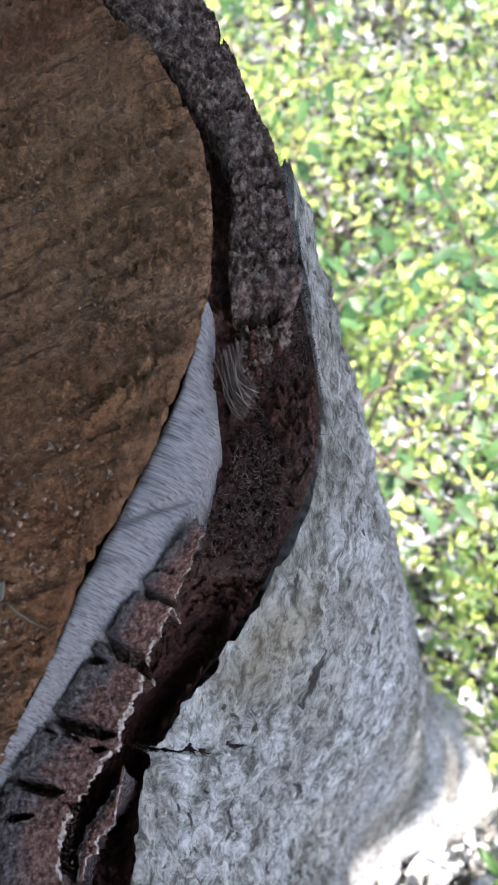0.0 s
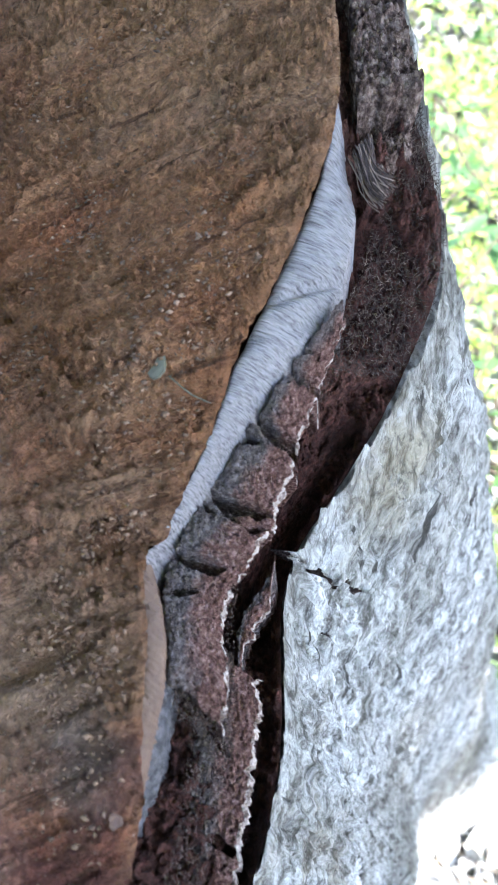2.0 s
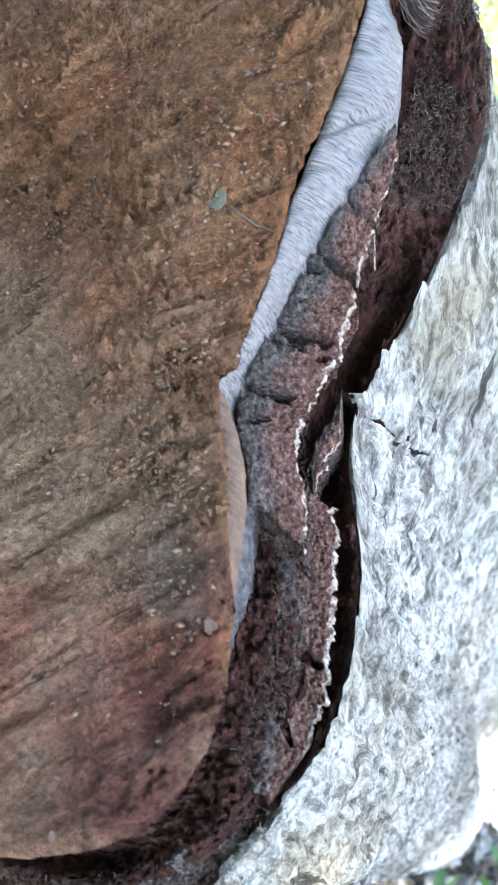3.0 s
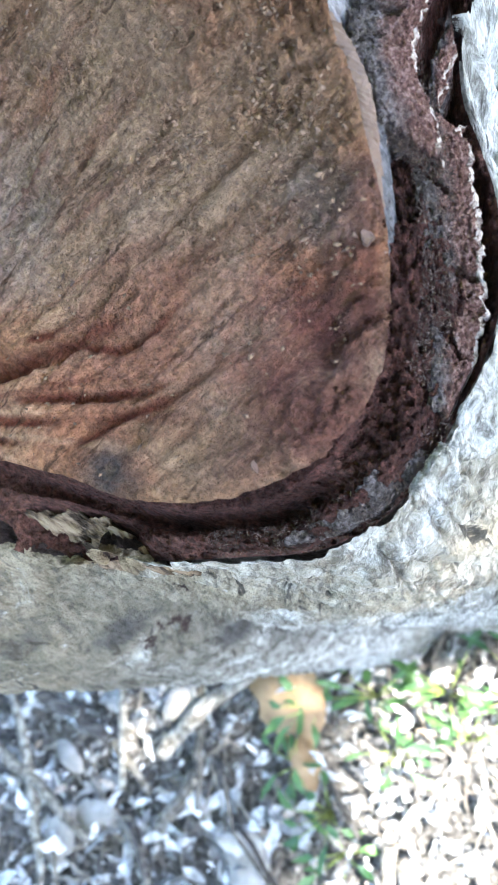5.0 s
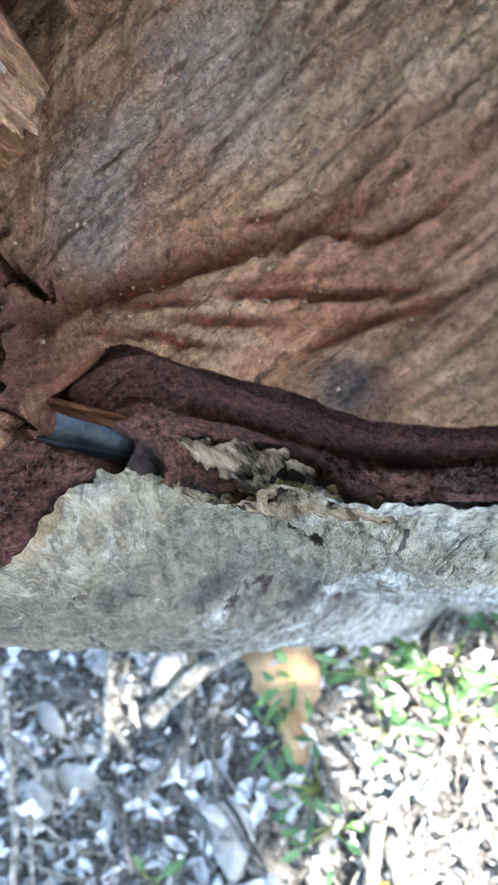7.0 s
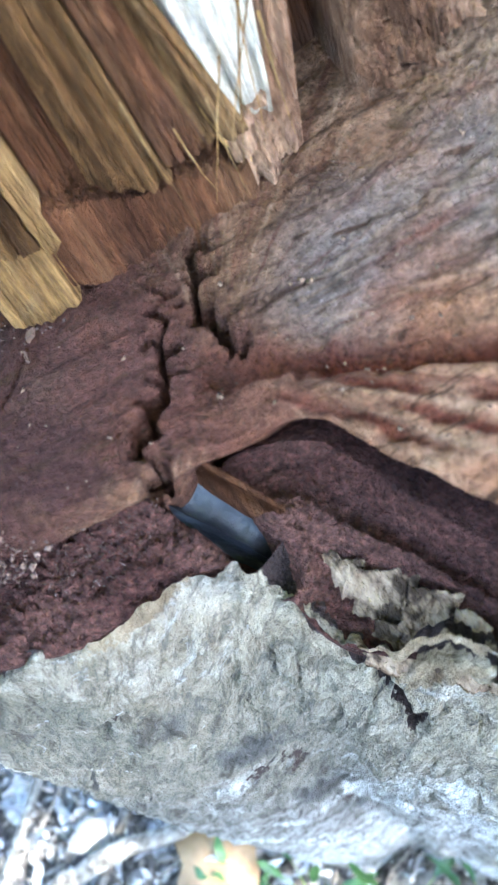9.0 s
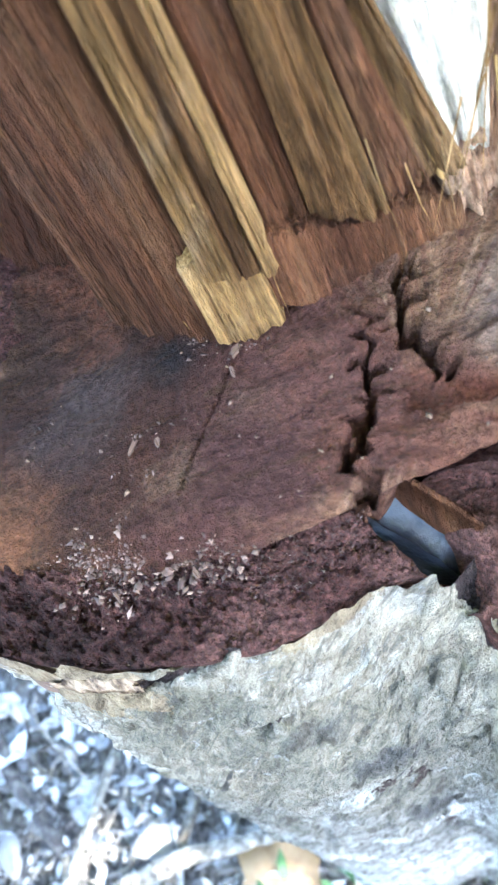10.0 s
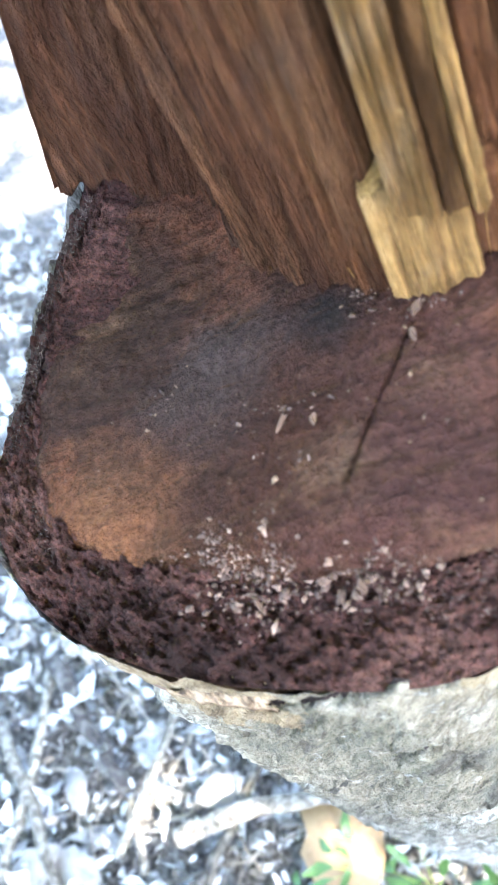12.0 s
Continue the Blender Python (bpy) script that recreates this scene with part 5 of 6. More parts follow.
def crumbs():
    rnd = random.Random(77)
    spots = []
    for _ in range(1150):
        t = rnd.random()
        x, y = -.118 + .045 * t + rnd.gauss(0, .008), .080 - .028 * t + rnd.gauss(0, .0045)
        a = math.degrees(math.atan2(y - CY, x - CX)) % 360
        over = math.hypot(x - CX, y - CY) - float(ring_value(R_WOOD, a))
        drop = 0.001 if over < 0 else 0.35 * float(ring_value(DROP, a)) + 0.65 * over + 0.004
        spots.append((x, y, float(face_z(x, y)) - drop, abs(rnd.gauss(0, 0.00038)) + 0.00014))
    for cx, cy, n, sp in ((-.078, .093, 60, .006), (-.073, .082, 50, .005), (-.103, .064, 60, .004), (-.08, .054, 60, .004), (-.048, .112, 40, .004), (-.04, .099, 40, .003), (-.1, .122, 25, .005), (.07, .05, 30, .006), (.06, .015, 50, .005), (.11, -.06, 14, .002)):
        for _ in range(n):
            x, y = rnd.gauss(cx, sp), rnd.gauss(cy, sp)
            spots.append((x, y, float(face_z(x, y)), abs(rnd.gauss(0, 0.0003)) + 0.00015))
    for _ in range(150):
        t = rnd.random()
        x, y = -.112 + .042 * t + rnd.gauss(0, .0045), .073 - .026 * t + rnd.gauss(0, .0028)
        spots.append((x, y, float(face_z(x, y)) - 0.0015, 0.0004 + 0.0008 * rnd.random() ** 2))
    ob = new("wood_crumbs", crumb_mesh("wood_crumbs", spots, M_CRUMB, 1))
    tagged(ob, "pale crumbs of wood and frass lying on the stump", "wood crumbs", kind="stuff")
    g = np.random.RandomState(78)
    n = 30000
    a, r = g.uniform(0, 360, n), np.sqrt(g.rand(n)) * 0.97
    q = ring_value(R_WOOD, a) * r
    x, y = CX + q * np.cos(np.radians(a)), CY + q * np.sin(np.radians(a))
    clump = vnoise(np.stack([x, y, 0 * x], -1), 55, 3, 4.0)
    keep = np.where(x < 0.09, g.rand(n) < 0.06, g.rand(n) < np.clip(0.45 + 0.8 * clump, 0.1, 1)) & (y < 0.13)
    x, y = x[keep], y[keep]
    grit = np.stack([x, y, face_z(x, y) + 0.0004, 0.00018 + 0.0006 * g.rand(len(x)) ** 3], -1)
    ob = new("sawdust", crumb_mesh("sawdust", grit, M_DUST, 2))
    tagged(ob, "coarse brown sawdust stuck to the sawn face", "sawdust", kind="stuff")


crumbs()


def bit(name, x, y, length, width, turn, mat, label, category, thick=0.0012):
    """A small flat flake lying on the sawn face."""
    rnd = random.Random(int((x + y) * 1e4))
    n = 9
    verts, faces = [], []
    for i in range(n):
        a = 2 * math.pi * i / n
        k = rnd.uniform(0.5, 1.1)
        px, py = length * 0.5 * k * math.cos(a), width * 0.5 * k * math.sin(a)
        verts += [(px, py, 0.0), (px * 0.9, py * 0.9, thick * rnd.uniform(0.7, 1.4))]
    for i in range(n):
        j = (i + 1) % n
        faces.append((2 * i, 2 * j, 2 * j + 1, 2 * i + 1))
    faces.append(tuple(2 * i + 1 for i in range(n)))
    faces.append(tuple(2 * i for i in range(n))[::-1])
    ob = new(name, mesh_from(name, verts, faces, mat, False))
    ob.matrix_world = pose(x, y, float(face_z(x, y)) + 0.0004, 4, -19, turn)
    return tagged(ob, label, category)


bit("leaf_fragment", .180, .0095, .0085, .0055, 20, M_PALEBIT, "small grey-green dry leaf fragment on the sawn face", "leaf fragment", 0.0006)
frag_stalk = tube([Vector((.1815, .0065, float(face_z(.1815, .0065)) + .001)), Vector((.1822, .003, float(face_z(.1822, .003)) + .0018)), Vector((.1836, .0, float(face_z(.1836, .0)) + .001)), Vector((.1862, -.004, float(face_z(.1862, -.004)) + .0008))], [.00025, .00022, .0002, .00015], 5)
tagged(new("leaf_stalk", mesh_from("leaf_stalk", frag_stalk[0], frag_stalk[1], M_PALEBIT)), "thin dry leaf stalk beside the leaf fragment", "leaf stalk")
bit("wood_chip", .110, -.0605, .005, .004, 60, M_CRUMB, "small pale lump on the sawn face near the bark", "wood chip", 0.002)
bit("wood_chip", .051, -.067, .005, .0022, 70, M_CRUMB, "thin pale chip at the edge of the wood", "wood chip", 0.001)
bit("wood_chip", -.089, .0588, .0026, .0022, 10, M_CRUMB, "white crumb at the edge of the wood", "wood chip", 0.002)
for x, y, ln, wd, tn in ((-.0808, .0945, .006, .0015, 40), (-.0745, .0905, .004, .0022, 75), (-.104, .0625, .0045, .0016, 95), (-.083, .0535, .0045, .0018, 80), (-.0435, .0985, .005, .0022, 30), (-.0475, .0935, .004, .0012, 80)):
    bit("wood_chip", x, y, ln, wd, tn, M_CHIP, "torn tan chip of wood lying on the dark face", "wood chip", 0.0016)
bit("wood_chip", .213, .03, .0022, .0012, 80, M_CRUMB, "tiny pale chip on the brown face", "wood chip", 0.001)

# ---------------------------------------------------------------- ground
def build_ground():
    r = np.concatenate([[0.0], np.geomspace(0.15, 60, 70)])
    th = np.linspace(0, 2 * np.pi, 120, endpoint=False)
    R, T = np.meshgrid(r, th, indexing="ij")
    x, y = 0.2 + R * np.cos(T), R * np.sin(T)
    p = np.stack([x, y, 0 * x], -1).reshape(-1, 3)
    p[:, 2] = np.array([noise.fractal(Vector((a * 5, b * 5, 0)), 1, 2, 3) for a, b, _ in p]) * 0.006 - 0.012
    f = [[a + 0 for a in q] for q in grid_faces(71, 120)]
    for k in range(70):
        f.append([k * 120 + 119, (k + 1) * 120 + 119, (k + 1) * 120, k * 120])
    ob = new("ground", mesh_from("ground", p, f, M_SOIL))
    tagged(ob, "dark leaf-mould soil under the dry litter", "ground", kind="structure")


build_ground()


def leaf_shape(rnd, length, width, curl, nseg=4, ragged=0.22):
    """A leaf as two strips either side of its midrib: verts and faces, its base at the origin, pointing along +x."""
    v, f = [], []
    bend, tw = rnd.uniform(-curl, curl), rnd.uniform(-curl, curl) * 0.5
    for i in range(nseg + 1):
        t = i / nseg
        w = width * 0.5 * (math.sin(math.pi * min(1, t * 0.95 + 0.03)) ** 0.8)
        z = bend * length * (t - 0.5) ** 2
        cup = abs(curl) * 0.35 * w * rnd.uniform(0.3, 1)
        y0 = tw * length * t * t
        wl, wr = w * rnd.uniform(0.93 - ragged, 0.93 + ragged), w * rnd.uniform(0.93 - ragged, 0.93 + ragged)
        v += [(t * length, y0 - wl, z + cup), (t * length, y0, z), (t * length, y0 + wr, z + cup)]
    for i in range(nseg):
        a = i * 3
        f += [(a, a + 3, a + 4, a + 1), (a + 1, a + 4, a + 5, a + 2)]
    return v, f


def scatter(name, count, place, size, curl, mat, seed, nseg=3, ragged=0.22):
    """One mesh of many leaves; place(rnd) gives a matrix."""
    rnd = random.Random(seed)
    verts, faces = [], None
    for _ in range(count):
        ln = rnd.uniform(*size)
        v, faces = leaf_shape(rnd, ln, ln * rnd.uniform(0.32, 0.55), rnd.uniform(0.2, 1) * curl, nseg, ragged)
        m = np.array(place(rnd))
        verts.append(np.array(v) @ m[:3, :3].T + m[:3, 3])
    one = np.array(faces)
    f = np.arange(count)[:, None, None] * len(verts[0]) + one[None]
    return mesh_from(name, np.concatenate(verts), f.reshape(-1, 4), mat)


def litter_place(rnd):
    r, a = 1.35 * math.sqrt(rnd.random()), rnd.uniform(0, 2 * math.pi)
    x, y = -0.15 + r * math.cos(a), 0.15 + r * math.sin(a)
    return pose(x, y, rnd.uniform(-0.004, 0.03), rnd.gauss(0, 34), rnd.gauss(0, 34), rnd.uniform(0, 360))


litter = new("leaf_litter", scatter("leaf_litter", 14000, litter_place, (0.012, 0.042), 1.9, M_LITTER, 5, 3, 0.62))
tagged(litter, "dry grey fallen leaves and scraps covering the forest floor", "leaf litter", kind="stuff")
scraps = new("leaf_litter", scatter("leaf_scraps", 15000, litter_place, (0.004, 0.014), 2.0, M_LITTER, 15, 2, 0.6))
tagged(scraps, "small broken scraps of dry leaf between the larger leaves", "leaf litter", kind="stuff")
big_litter = new("leaf_litter", scatter("leaf_litter_big", 700, litter_place, (0.04, 0.08), 1.1, M_LITTER, 8, 5, 0.5))
tagged(big_litter, "larger pale dry leaves among the litter", "leaf litter", kind="stuff")


def twig_litter():
    rnd = random.Random(21)
    verts, faces = [], []
    for _ in range(2400):
        m = litter_place(rnd)
        ln = rnd.uniform(0.04, 0.16)
        pts = [m @ Vector((ln * (t - 0.5), ln * 0.08 * math.sin(4 * t), 0)) for t in (0, 0.33, 0.66, 1)]
        pts = [Vector((q.x, q.y, 0.4 * q.z + 0.012)) for q in pts]
        r = rnd.uniform(0.0006, 0.0024)
        v, f = tube(pts, [r, r, r * 0.9, r * 0.7], 5)
        b = len(verts)
        verts += [tuple(q) for q in v]
        faces += [tuple(b + a for a in q) for q in f]
    ob = new("twig_litter", mesh_from("twig_litter", verts, faces, M_STICKS))
    tagged(ob, "thin dead twigs strewn through the leaf litter", "twig litter", kind="stuff")


twig_litter()


def stick(points, r, label, mat=None):
    pts = [Vector((x, y, z)) for x, y, z in points]
    fine = []
    for a, b in zip(pts[:-1], pts[1:]):
        fine += [a.lerp(b, t) for t in (0, 0.25, 0.5, 0.75)]
    fine.append(pts[-1])
    rnd = random.Random(int(abs(points[0][0]) * 1e4))
    fine = [q + Vector((rnd.gauss(0, r * 0.25), rnd.gauss(0, r * 0.25), rnd.gauss(0, r * 0.15))) for q in fine]
    c = fine[0].copy()
    v, f = tube([q - c for q in fine], [r * (1 - 0.3 * k / len(fine)) * rnd.uniform(0.88, 1.12) for k in range(len(fine))], 9)
    ob = new("stick", mesh_from("stick", v, f, mat or M_STICK))
    ob.location = c
    return tagged(ob, label, "stick", "fallen sticks in the litter")


STICKS = [
    ([(-.434, .484, .03), (-.533, .314, .03), (-.607, .215, .03), (-.72, .10, .025)], .0105, "long thin bent grey stick on the leaf litter"),
    ([(-.44, .49, .035), (-.406, .347, .035), (-.387, .253, .03)], .017, "thick dark rotting stick on the leaf litter"),
    ([(-.387, .253, .028), (-.40, .15, .026)], .009, "pale broken stick on the leaf litter"),
    ([(-.19, .23, .03), (-.282, .144, .03), (-.367, .073, .03)], .0105, "straight pale grey stick on the leaf litter"),
    ([(-.423, .105, .03), (-.331, .109, .035)], .013, "short stubby pale stick on the leaf litter"),
    ([(-.208, -.169, .03), (-.345, -.255, .03)], .015, "sunlit tan stick on the leaf litter"),
    ([(-.206, -.188, .03), (-.29, -.32, .03)], .015, "sunlit grey stick on the leaf litter"),
    ([(-.195, -.045, .03), (-.226, -.132, .03)], .007, "thin pale stick on the leaf litter"),
    ([(-.451, .156, .03), (-.51, .04, .025)], .009, "short grey stick on the leaf litter"),
    ([(-.563, .229, .03), (-.66, .11, .03)], .006, "thin grey stick on the leaf litter"),
    ([(-.334, .012, .03), (-.37, -.12, .03)], .005, "thin dark stick on the leaf litter"),
    ([(-.531, .43, .04), (-.516, .17, .035)], .012, "grey stick lying across the litter"),
    ([(-.27, .34, .035), (-.43, .18, .04)], .010, "pale stick lying across the litter"),
    ([(-.256, -.222, .03), (-.299, -.26, .03)], .007, "orange twig between two sticks on the litter"),
    ([(-.294, .079, .04), (-.346, .013, .04), (-.36, -.077, .036), (-.367, -.168, .035)], .0045, "thin pale stick across the leaf litter"),
    ([(-.445, .149, .035), (-.488, .073, .03)], .010, "short dark stick on the leaf litter"),
    ([(-.717, .296, .035), (-.74, .2, .03), (-.77, .1, .03)], .02, "thick grey stick at the edge of the litter"),
    ([(-.349, .168, .045), (-.258, .162, .05), (-.17, .138, .05), (-.115, .122, .045)], .016, "bleached sunlit piece of wood on the litter"),
]
for pts, r, lab in STICKS:
    stick(pts, r * 0.85, lab, M_DARKSTICK if "dark" in lab else M_ORANGESTICK if "orange" in lab else None)


def big_leaf(x, y, z, length, width, turn, tilt, mat, label, seed):
    rnd = random.Random(seed)
    v, f = leaf_shape(rnd, length, width, 0.6, 8)
    ob = new("fallen_leaf", mesh_from("fallen_leaf", v, f, mat))
    ob.matrix_world = pose(x, y, z, tilt, 8, turn)
    mod = ob.modifiers.new("thick", "SOLIDIFY")
    mod.thickness = 0.0008
    v, f = tube([(-length * 0.22, 0.004, 0.002), (-length * 0.1, 0.002, 0.003), (length * 0.05, 0, 0.0012), (length * 0.5, v[13][1], v[13][2] + 0.001)], [0.0012, 0.0011, 0.001, 0.0005], 5)
    part("stalk", mesh_from("stalk", v, f, mat), ob)
    return tagged(ob, label, "leaf", "large fallen leaves")


big_leaf(-.085, .145, .05, .19, .12, 232, 10, M_TANLEAF, "large curled tan dry leaf on the litter", 3)
big_leaf(-.19, .03, .035, .08, .05, 262, -10, M_TANLEAF, "tan dry leaf folded on the litter", 4)
for k, (x, y, ln, wd, tn) in enumerate([(-.50, .235, .10, .06, 200), (-.46, .17, .09, .05, 130), (-.373, .026, .075, .035, 300), (-.407, -.07, .11, .07, 40), (-.46, .26, .07, .04, 80), (-.30, .20, .08, .05, 10), (-.58, .05, .1, .055, 150)]):
    big_leaf(x, y, .035, ln, wd, tn, 10 * math.sin(k * 3), M_PALELEAF, "large pale grey dry leaf on the litter", 10 + k)


def seedling(x, y, n, h, spread, seed):
    rnd = random.Random(seed)
    s = thing("seedling", (x, y, 0.0), "small green seedling growing through the litter", "seedling", "seedlings in the litter")
    for k in range(n):
        a = rnd.uniform(0, 360)
        r = spread * rnd.uniform(0.2, 1)
        base = Vector((r * math.cos(radians(a)), r * math.sin(radians(a)), h * rnd.uniform(0.5, 1)))
        v, f = leaf_shape(rnd, rnd.uniform(0.022, 0.05), rnd.uniform(0.009, 0.017), 0.9, 4)
        m = Matrix.Translation(base) @ pose(0, 0, 0, rnd.gauss(0, 20), rnd.gauss(0, 25), a)
        part("leaf", mesh_from("leaf", [tuple(m @ Vector(q)) for q in v], f, M_SEED), s)
        v, f = tube([(0, 0, -0.01), base * 0.5 + Vector((0, 0, 0.01)), base], [0.0012, 0.001, 0.0007], 5)
        part("stalk", mesh_from("stalk", v, f, M_LEAF), s)


for k, (x, y, n, h, sp) in enumerate([(-.217, .003, 9, .06, .05), (-.235, -.08, 9, .06, .05), (-.059, -.03, 12, .08, .06), (.018, -.11, 14, .09, .07), (-.02, -.17, 10, .07, .06), (-.50, .01, 5, .05, .03),
                                      (-.258, -.13, 8, .05, .05), (-.13, .03, 8, .06, .05), (.09, -.2, 14, .1, .08), (-.10, -.10, 9, .06, .05), (.2, -.3, 12, .1, .08), (.05, -.3, 10, .08, .08), (.47, -.32, 12, .1, .09), (.62, -.2, 12, .1, .08)]):
    seedling(x, y, n, h, sp, 300 + k)


def far_litter_place(rnd):
    x, y = (rnd.uniform(0.2, 2.6), rnd.uniform(-0.8, 2.4)) if rnd.random() < 0.55 else (rnd.uniform(-3.5, 4.5), rnd.uniform(-3.5, 5))
    return pose(x, y, rnd.uniform(-0.004, 0.03), rnd.gauss(0, 22), rnd.gauss(0, 22), rnd.uniform(0, 360))


far_litter = new("leaf_litter", scatter("leaf_litter_far", 15000, far_litter_place, (0.03, 0.09), 1.2, M_LITTER, 6, 3, 0.55))
tagged(far_litter, "dry fallen leaves farther out under the shrubs", "leaf litter", kind="stuff")


# ---------------------------------------------------------------- shrubs
def shrub_leaf_place(cx, cy, rx, ry, h):
    def f(rnd):
        a, r = rnd.uniform(0, 2 * math.pi), math.sqrt(rnd.random())
        x, y = cx + rx * r * math.cos(a), cy + ry * r * math.sin(a)
        z = 0.03 + h * (1 - 0.6 * r * r) * rnd.random() ** 0.8
        return pose(x, y, z, rnd.gauss(0, 32), rnd.gauss(0, 32), rnd.uniform(0, 360))
    return f


def shrub(cx, cy, rx, ry, h, n, seed):
    rnd = random.Random(seed)
    s = thing("shrub", (cx, cy, 0), "low green shrub with small oval leaves", "shrub", "shrubs round the stump")
    me = scatter("foliage", int(n * 1.7), shrub_leaf_place(0, 0, rx, ry, h), (0.012, 0.036), 0.6, M_LEAF, seed, 2)
    tagged(part("foliage", me, s), kind="stuff")
    for k in range(9):
        a, r = rnd.uniform(0, 6.28), rnd.uniform(0.3, 0.95)
        ex, ey, ez = rx * r * math.cos(a), ry * r * math.sin(a), h * rnd.uniform(0.5, 1.0)
        pts = [(ex * t + 0.03 * math.sin(5 * t + k), ey * t + 0.03 * math.cos(4 * t + k), ez * t ** 0.8 - 0.02 * (1 - t)) for t in np.linspace(0, 1, 8)]
        v, f = tube(pts, [0.004 * (1 - 0.7 * t) for t in np.linspace(0, 1, 8)], 6)
        part("stem", mesh_from("stem", v, f, M_TWIG), s)


for k, (cx, cy, rx, ry, h, n) in enumerate([
        (0.95, 0.25, 0.35, 0.4, 0.3, 1500), (1.1, 0.85, 0.45, 0.45, 0.4, 2200), (0.75, 1.25, 0.5, 0.4, 0.4, 2000), (1.75, 0.5, 0.5, 0.6, 0.5, 2400),
        (1.8, 1.4, 0.6, 0.6, 0.6, 2800), (1.2, 2.0, 0.7, 0.5, 0.6, 2600), (2.6, 1.2, 0.6, 0.9, 0.7, 2400), (2.4, 2.4, 0.9, 0.8, 0.8, 2800), (0.95, -0.25, 0.3, 0.25, 0.2, 600), (0.78, -0.12, 0.24, 0.24, 0.2, 700), (0.6, -0.42, 0.25, 0.2, 0.16, 500)]):
    shrub(cx, cy, rx, ry, h, n, 100 + k)


def sapling(points, n, seed):
    """An arching green stem with larger dark leaves."""
    rnd = random.Random(seed)
    pts = [Vector(p) for p in points]
    base = Vector((pts[0].x, pts[0].y, 0))
    s = thing("sapling", tuple(base), "thin arching sapling stem with dark green oval leaves", "sapling", "saplings round the stump")
    fine = []
    for a, b in zip(pts[:-1], pts[1:]):
        fine += [a.lerp(b, t) for t in (0, 0.2, 0.4, 0.6, 0.8)]
    fine.append(pts[-1])
    fine = [q - base + Vector((rnd.gauss(0, 0.004), rnd.gauss(0, 0.004), 0)) for q in fine]
    v, f = tube(fine, list(np.linspace(0.0038, 0.0014, len(fine))), 6)
    part("stem", mesh_from("stem", v, f, M_TWIG), s)
    for k in range(n):
        q = fine[rnd.randrange(len(fine) // 3, len(fine))]
        ln = rnd.uniform(0.03, 0.055)
        v, f = leaf_shape(rnd, ln, ln * rnd.uniform(0.38, 0.5), 0.5, 4)
        m = Matrix.Translation(q + Vector((rnd.gauss(0, 0.02), rnd.gauss(0, 0.02), rnd.gauss(0, 0.015)))) @ pose(0, 0, 0, rnd.gauss(0, 20), rnd.uniform(-5, 45), rnd.uniform(0, 360))
        part("leaf", mesh_from("leaf", [tuple(m @ Vector(c)) for c in v], f, M_SEED), s)


for k, (pts, n) in enumerate([
        ([(1.62, 1.5, 0), (1.42, 1.32, .3), (1.28, 1.12, .42), (1.203, 1.003, .42), (.95, .83, .36)], 16), ([(1.35, .95, 0), (1.25, .8, .3), (1.184, .687, .38), (1.036, .444, .35)], 26),
        ([(.52, .36, 0), (.6, .3, .25), (.645, .211, .35), (.688, .06, .33)], 9), ([(.7, .42, 0), (.76, .48, .3), (.86, .53, .4), (1.06, .56, .38)], 30),
        ([(1.7, .9, 0), (1.6, .95, .3), (1.55, 1.05, .45), (1.5, 1.2, .5)], 20), ([(.95, .75, 0), (.9, .7, .28), (.86, .62, .36), (.8, .5, .36)], 24), ([(1.3, 1.5, 0), (1.22, 1.35, .35), (1.15, 1.2, .45)], 14), ([(.95, .1, 0), (.9, .15, .22), (.82, .22, .28)], 16)]):
    sapling(pts, n, 500 + k)
for k, (pts, n) in enumerate([
        ([(1.26, 1.16, 0.0), (1.206, 1.08, 0.52), (1.12, 0.945, 0.5), (1.051, 0.839, 0.48), (0.945, 0.758, 0.46), (0.848, 0.716, 0.44)], 5),
        ([(0.75, 0.75, 0.0), (0.808, 0.784, 0.5), (0.907, 0.835, 0.48), (1.015, 0.889, 0.46), (1.178, 0.884, 0.44)], 3),
        ([(1.08, 0.67, 0.0), (1.053, 0.623, 0.5), (1.016, 0.55, 0.48), (0.988, 0.467, 0.46), (0.926, 0.342, 0.44)], 10),
        ([(0.61, 0.41, 0.0), (0.675, 0.426, 0.46), (0.789, 0.454, 0.44), (0.989, 0.5, 0.42), (1.163, 0.539, 0.4)], 16),
        ([(0.6, 0.26, 0.0), (0.611, 0.233, 0.42), (0.626, 0.19, 0.4), (0.659, 0.123, 0.38), (0.694, 0.049, 0.36)], 4),
        ([(0.55, 0.25, 0.0), (0.633, 0.274, 0.46), (0.771, 0.316, 0.44), (0.897, 0.331, 0.42), (1.068, 0.402, 0.4)], 14),
        ([(0.53, 0.21, 0.0), (0.58, 0.217, 0.4), (0.655, 0.228, 0.38), (0.784, 0.251, 0.36), (0.958, 0.341, 0.34)], 5),
        ([(0.68, 0.32, 0.0), (0.727, 0.323, 0.48), (0.806, 0.333, 0.46), (0.938, 0.377, 0.44), (1.023, 0.379, 0.42)], 10)]):
    sapling(pts, n, 540 + k)


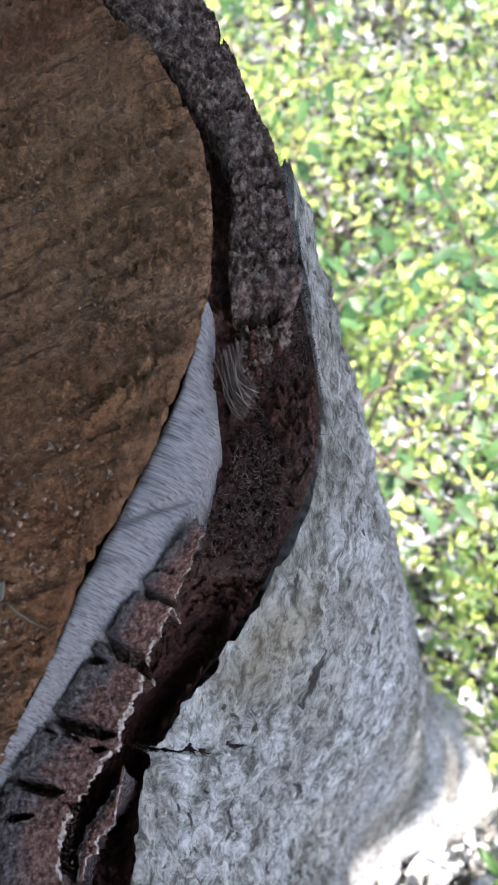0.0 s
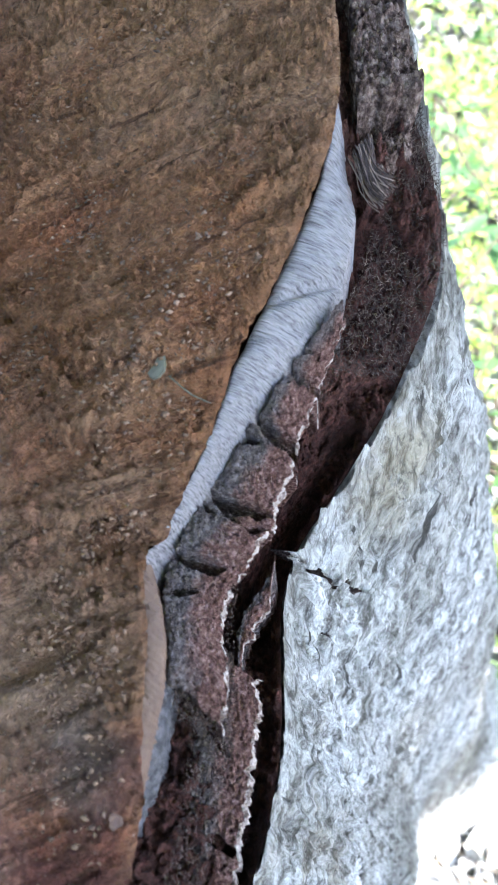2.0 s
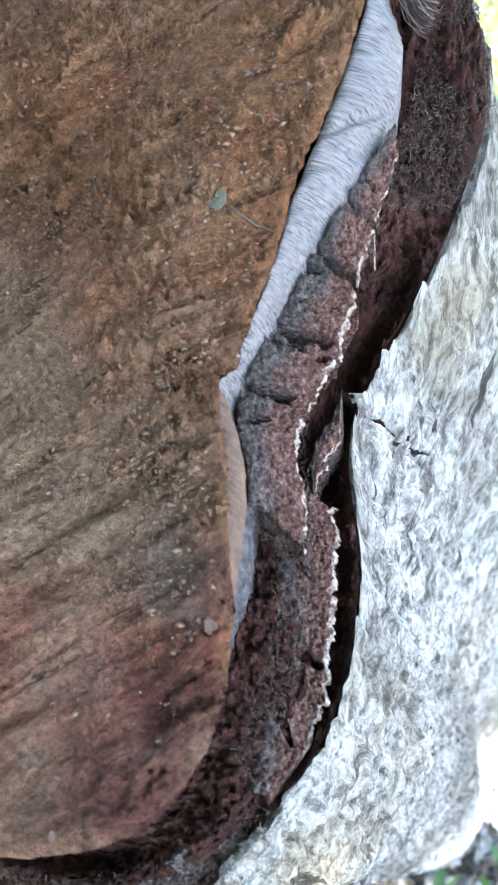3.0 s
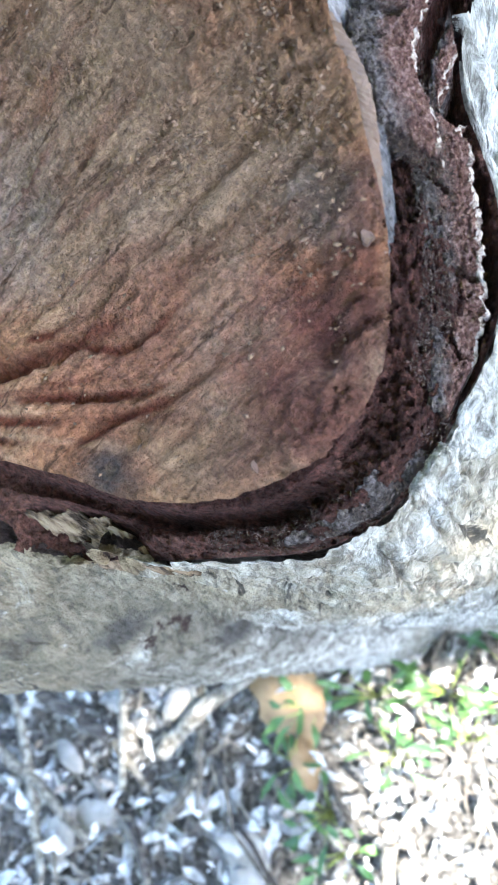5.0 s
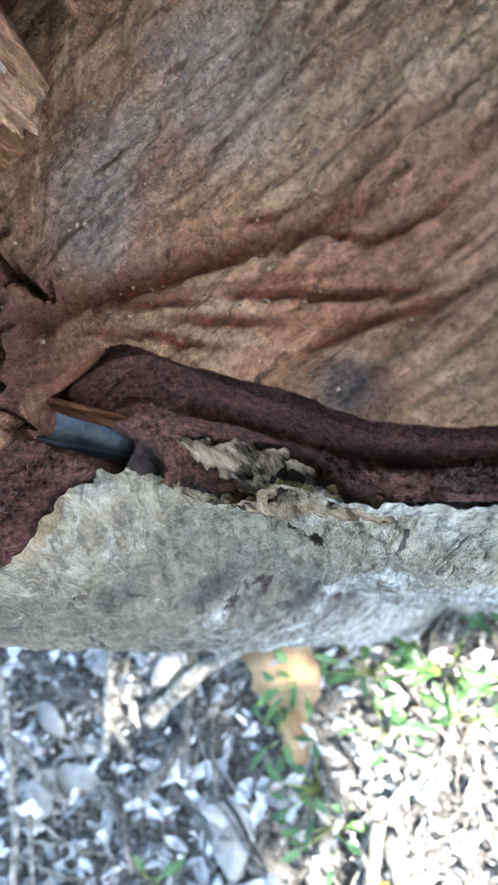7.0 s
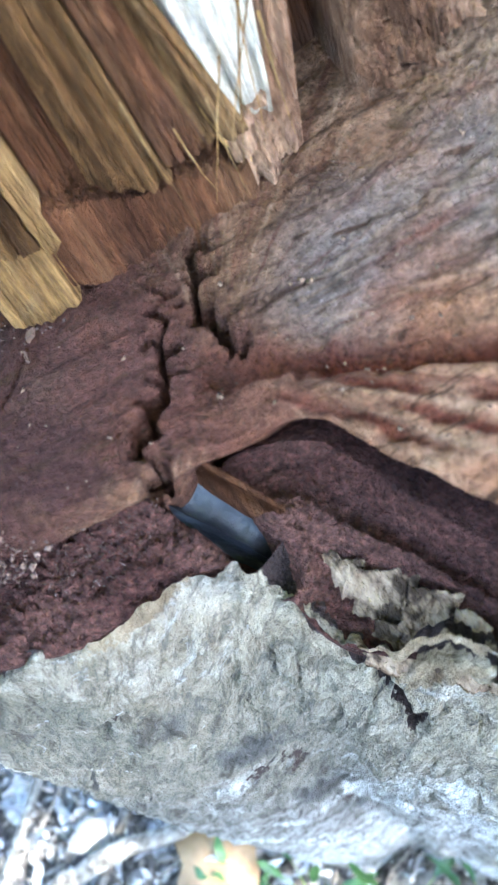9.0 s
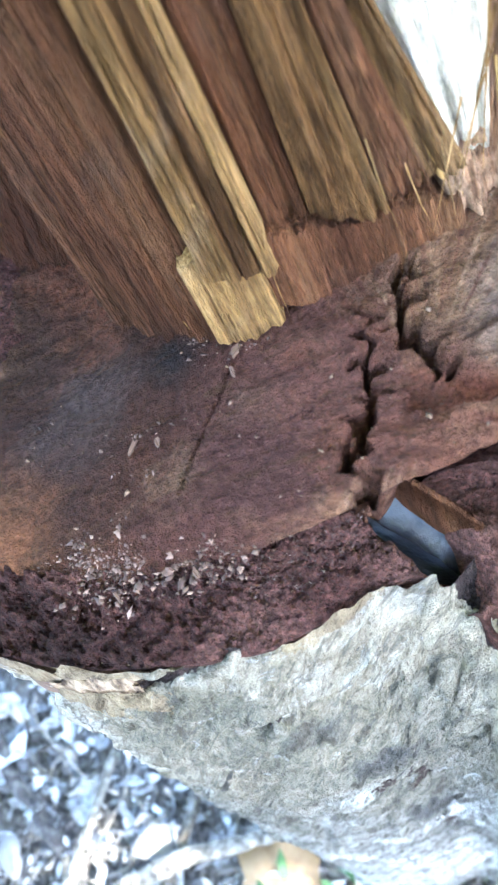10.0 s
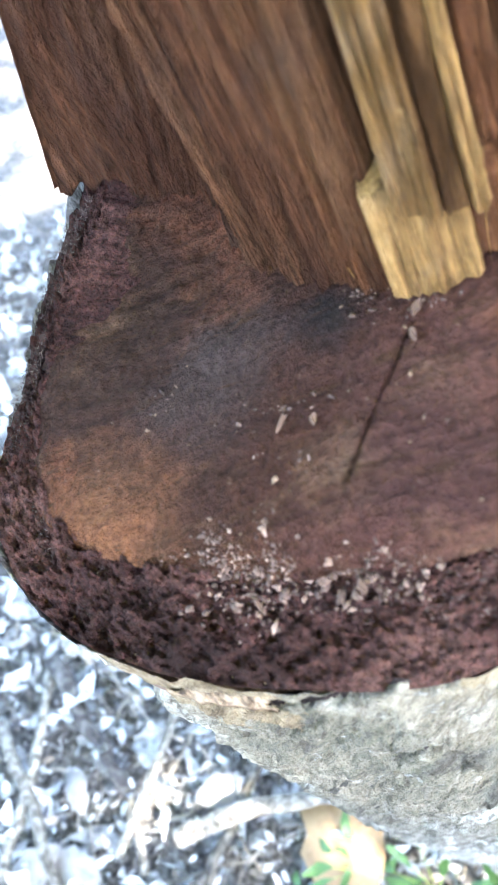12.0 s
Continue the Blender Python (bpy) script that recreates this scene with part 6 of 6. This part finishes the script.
# ---------------------------------------------------------------- unseen trees added to shade the stump
def shade_tree():
    t = thing("tree", (2.6, -3.3, 0), "unseen tree added to shade the stump with its dense spreading crown", "tree")
    def crown(rnd):
        """Leaves placed to shape the crown's shadow on the ground: an uneven edge and one gap."""
        while True:
            a, r = rnd.uniform(0, 2 * math.pi), math.sqrt(rnd.random())
            k = 1.0 + 0.06 * math.sin(3 * a + 1) + 0.05 * math.sin(7 * a) + 0.04 * math.sin(17 * a) + 0.55 * math.exp(-((max(a - 5.84, 0) / 0.1) ** 2)) / (1 + math.exp(min(60, (5.705 - a) / 0.012))) - 0.1 * math.exp(-(((a - 5.6) / 0.07) ** 2))
            gx, gy = -0.75 + k * r * math.cos(a), 0.75 + k * r * math.sin(a)
            if math.hypot(((gx + 0.265) * 0.98 - (gy - 0.185) * 0.197) / 0.2, ((gx + 0.265) * 0.197 + (gy - 0.185) * 0.98) / 0.115) > 1:
                break
        h = 4.2 + rnd.gauss(0, 0.22)
        reach = h / math.tan(radians(SUN_EL))
        return pose(gx + sx * reach - 2.6, gy + sy * reach + 3.3, h, rnd.gauss(0, 30), rnd.gauss(0, 30), rnd.uniform(0, 360))
    tagged(part("crown", scatter("crown", 9500, crown, (0.07, 0.13), 0.5, M_LEAF, 900, 2), t), kind="stuff")
    limbs = [([(0, 0, -0.1), (-0.1, 0.05, 1.2), (-0.3, 0.2, 2.4), (-0.7, 0.5, 3.4)], 0.11, 0.07, "trunk"),
             ([(-0.7, 0.5, 3.4), (-1.2, 0.8, 3.9), (-1.7, 1.2, 4.2)], 0.06, 0.03, "limb"), ([(-1.2, 0.8, 3.9), (-1.9, 0.7, 4.2), (-2.4, 0.9, 4.3)], 0.035, 0.012, "limb"),
             ([(-1.7, 1.2, 4.2), (-2.1, 1.6, 4.25), (-2.3, 2.0, 4.2)], 0.03, 0.01, "limb"), ([(-1.2, 0.8, 3.9), (-1.2, 1.4, 4.2), (-1.3, 1.9, 4.3)], 0.035, 0.012, "limb")]
    for pts, r0, r1, nm in limbs:
        v, f = tube(pts, list(np.linspace(r0, r1, len(pts))), 12)
        part(nm, mesh_from(nm, v, f, M_STICK), t)


shade_tree()


def sky_blocking_tree():
    """A taller unseen tree added behind the stump; its crown blocks the overhead sky."""
    t = thing("tree", (-2.3, -2.4, 0), "taller unseen tree added to block the sky over the stump", "tree")
    def crown(rnd):
        a, r = rnd.uniform(0, 2 * math.pi), math.sqrt(rnd.random())
        k = 2.8 * (1 + 0.07 * math.sin(3 * a) + 0.05 * math.sin(8 * a + 1))
        return pose(1.5 + k * r * math.cos(a), 1.8 + k * r * math.sin(a), 4.9 + rnd.gauss(0, 0.25) - 0.5 * r * r, rnd.gauss(0, 30), rnd.gauss(0, 30), rnd.uniform(0, 360))
    tagged(part("crown", scatter("crown", 8000, crown, (0.12, 0.2), 0.5, M_LEAF, 901, 2), t), kind="stuff")
    limbs = [([(0, 0, -0.1), (0.1, 0.1, 1.4), (0.3, 0.3, 2.8), (0.7, 0.8, 3.9)], 0.16, 0.1, "trunk"), ([(0.7, 0.8, 3.9), (1.3, 1.5, 4.5), (1.9, 2.4, 4.9)], 0.09, 0.03, "limb"),
             ([(0.7, 0.8, 3.9), (1.6, 1.0, 4.5), (2.8, 1.2, 4.8)], 0.07, 0.02, "limb"), ([(0.7, 0.8, 3.9), (0.6, 1.9, 4.5), (0.5, 3.1, 4.8)], 0.07, 0.02, "limb"), ([(0.5, 0.5, 3.4), (-0.1, 0.9, 4.3), (-0.7, 1.4, 4.7)], 0.06, 0.02, "limb")]
    for pts, r0, r1, nm in limbs:
        v, f = tube(pts, list(np.linspace(r0, r1, len(pts))), 12)
        part(nm, mesh_from(nm, v, f, M_STICK), t)


sky_blocking_tree()
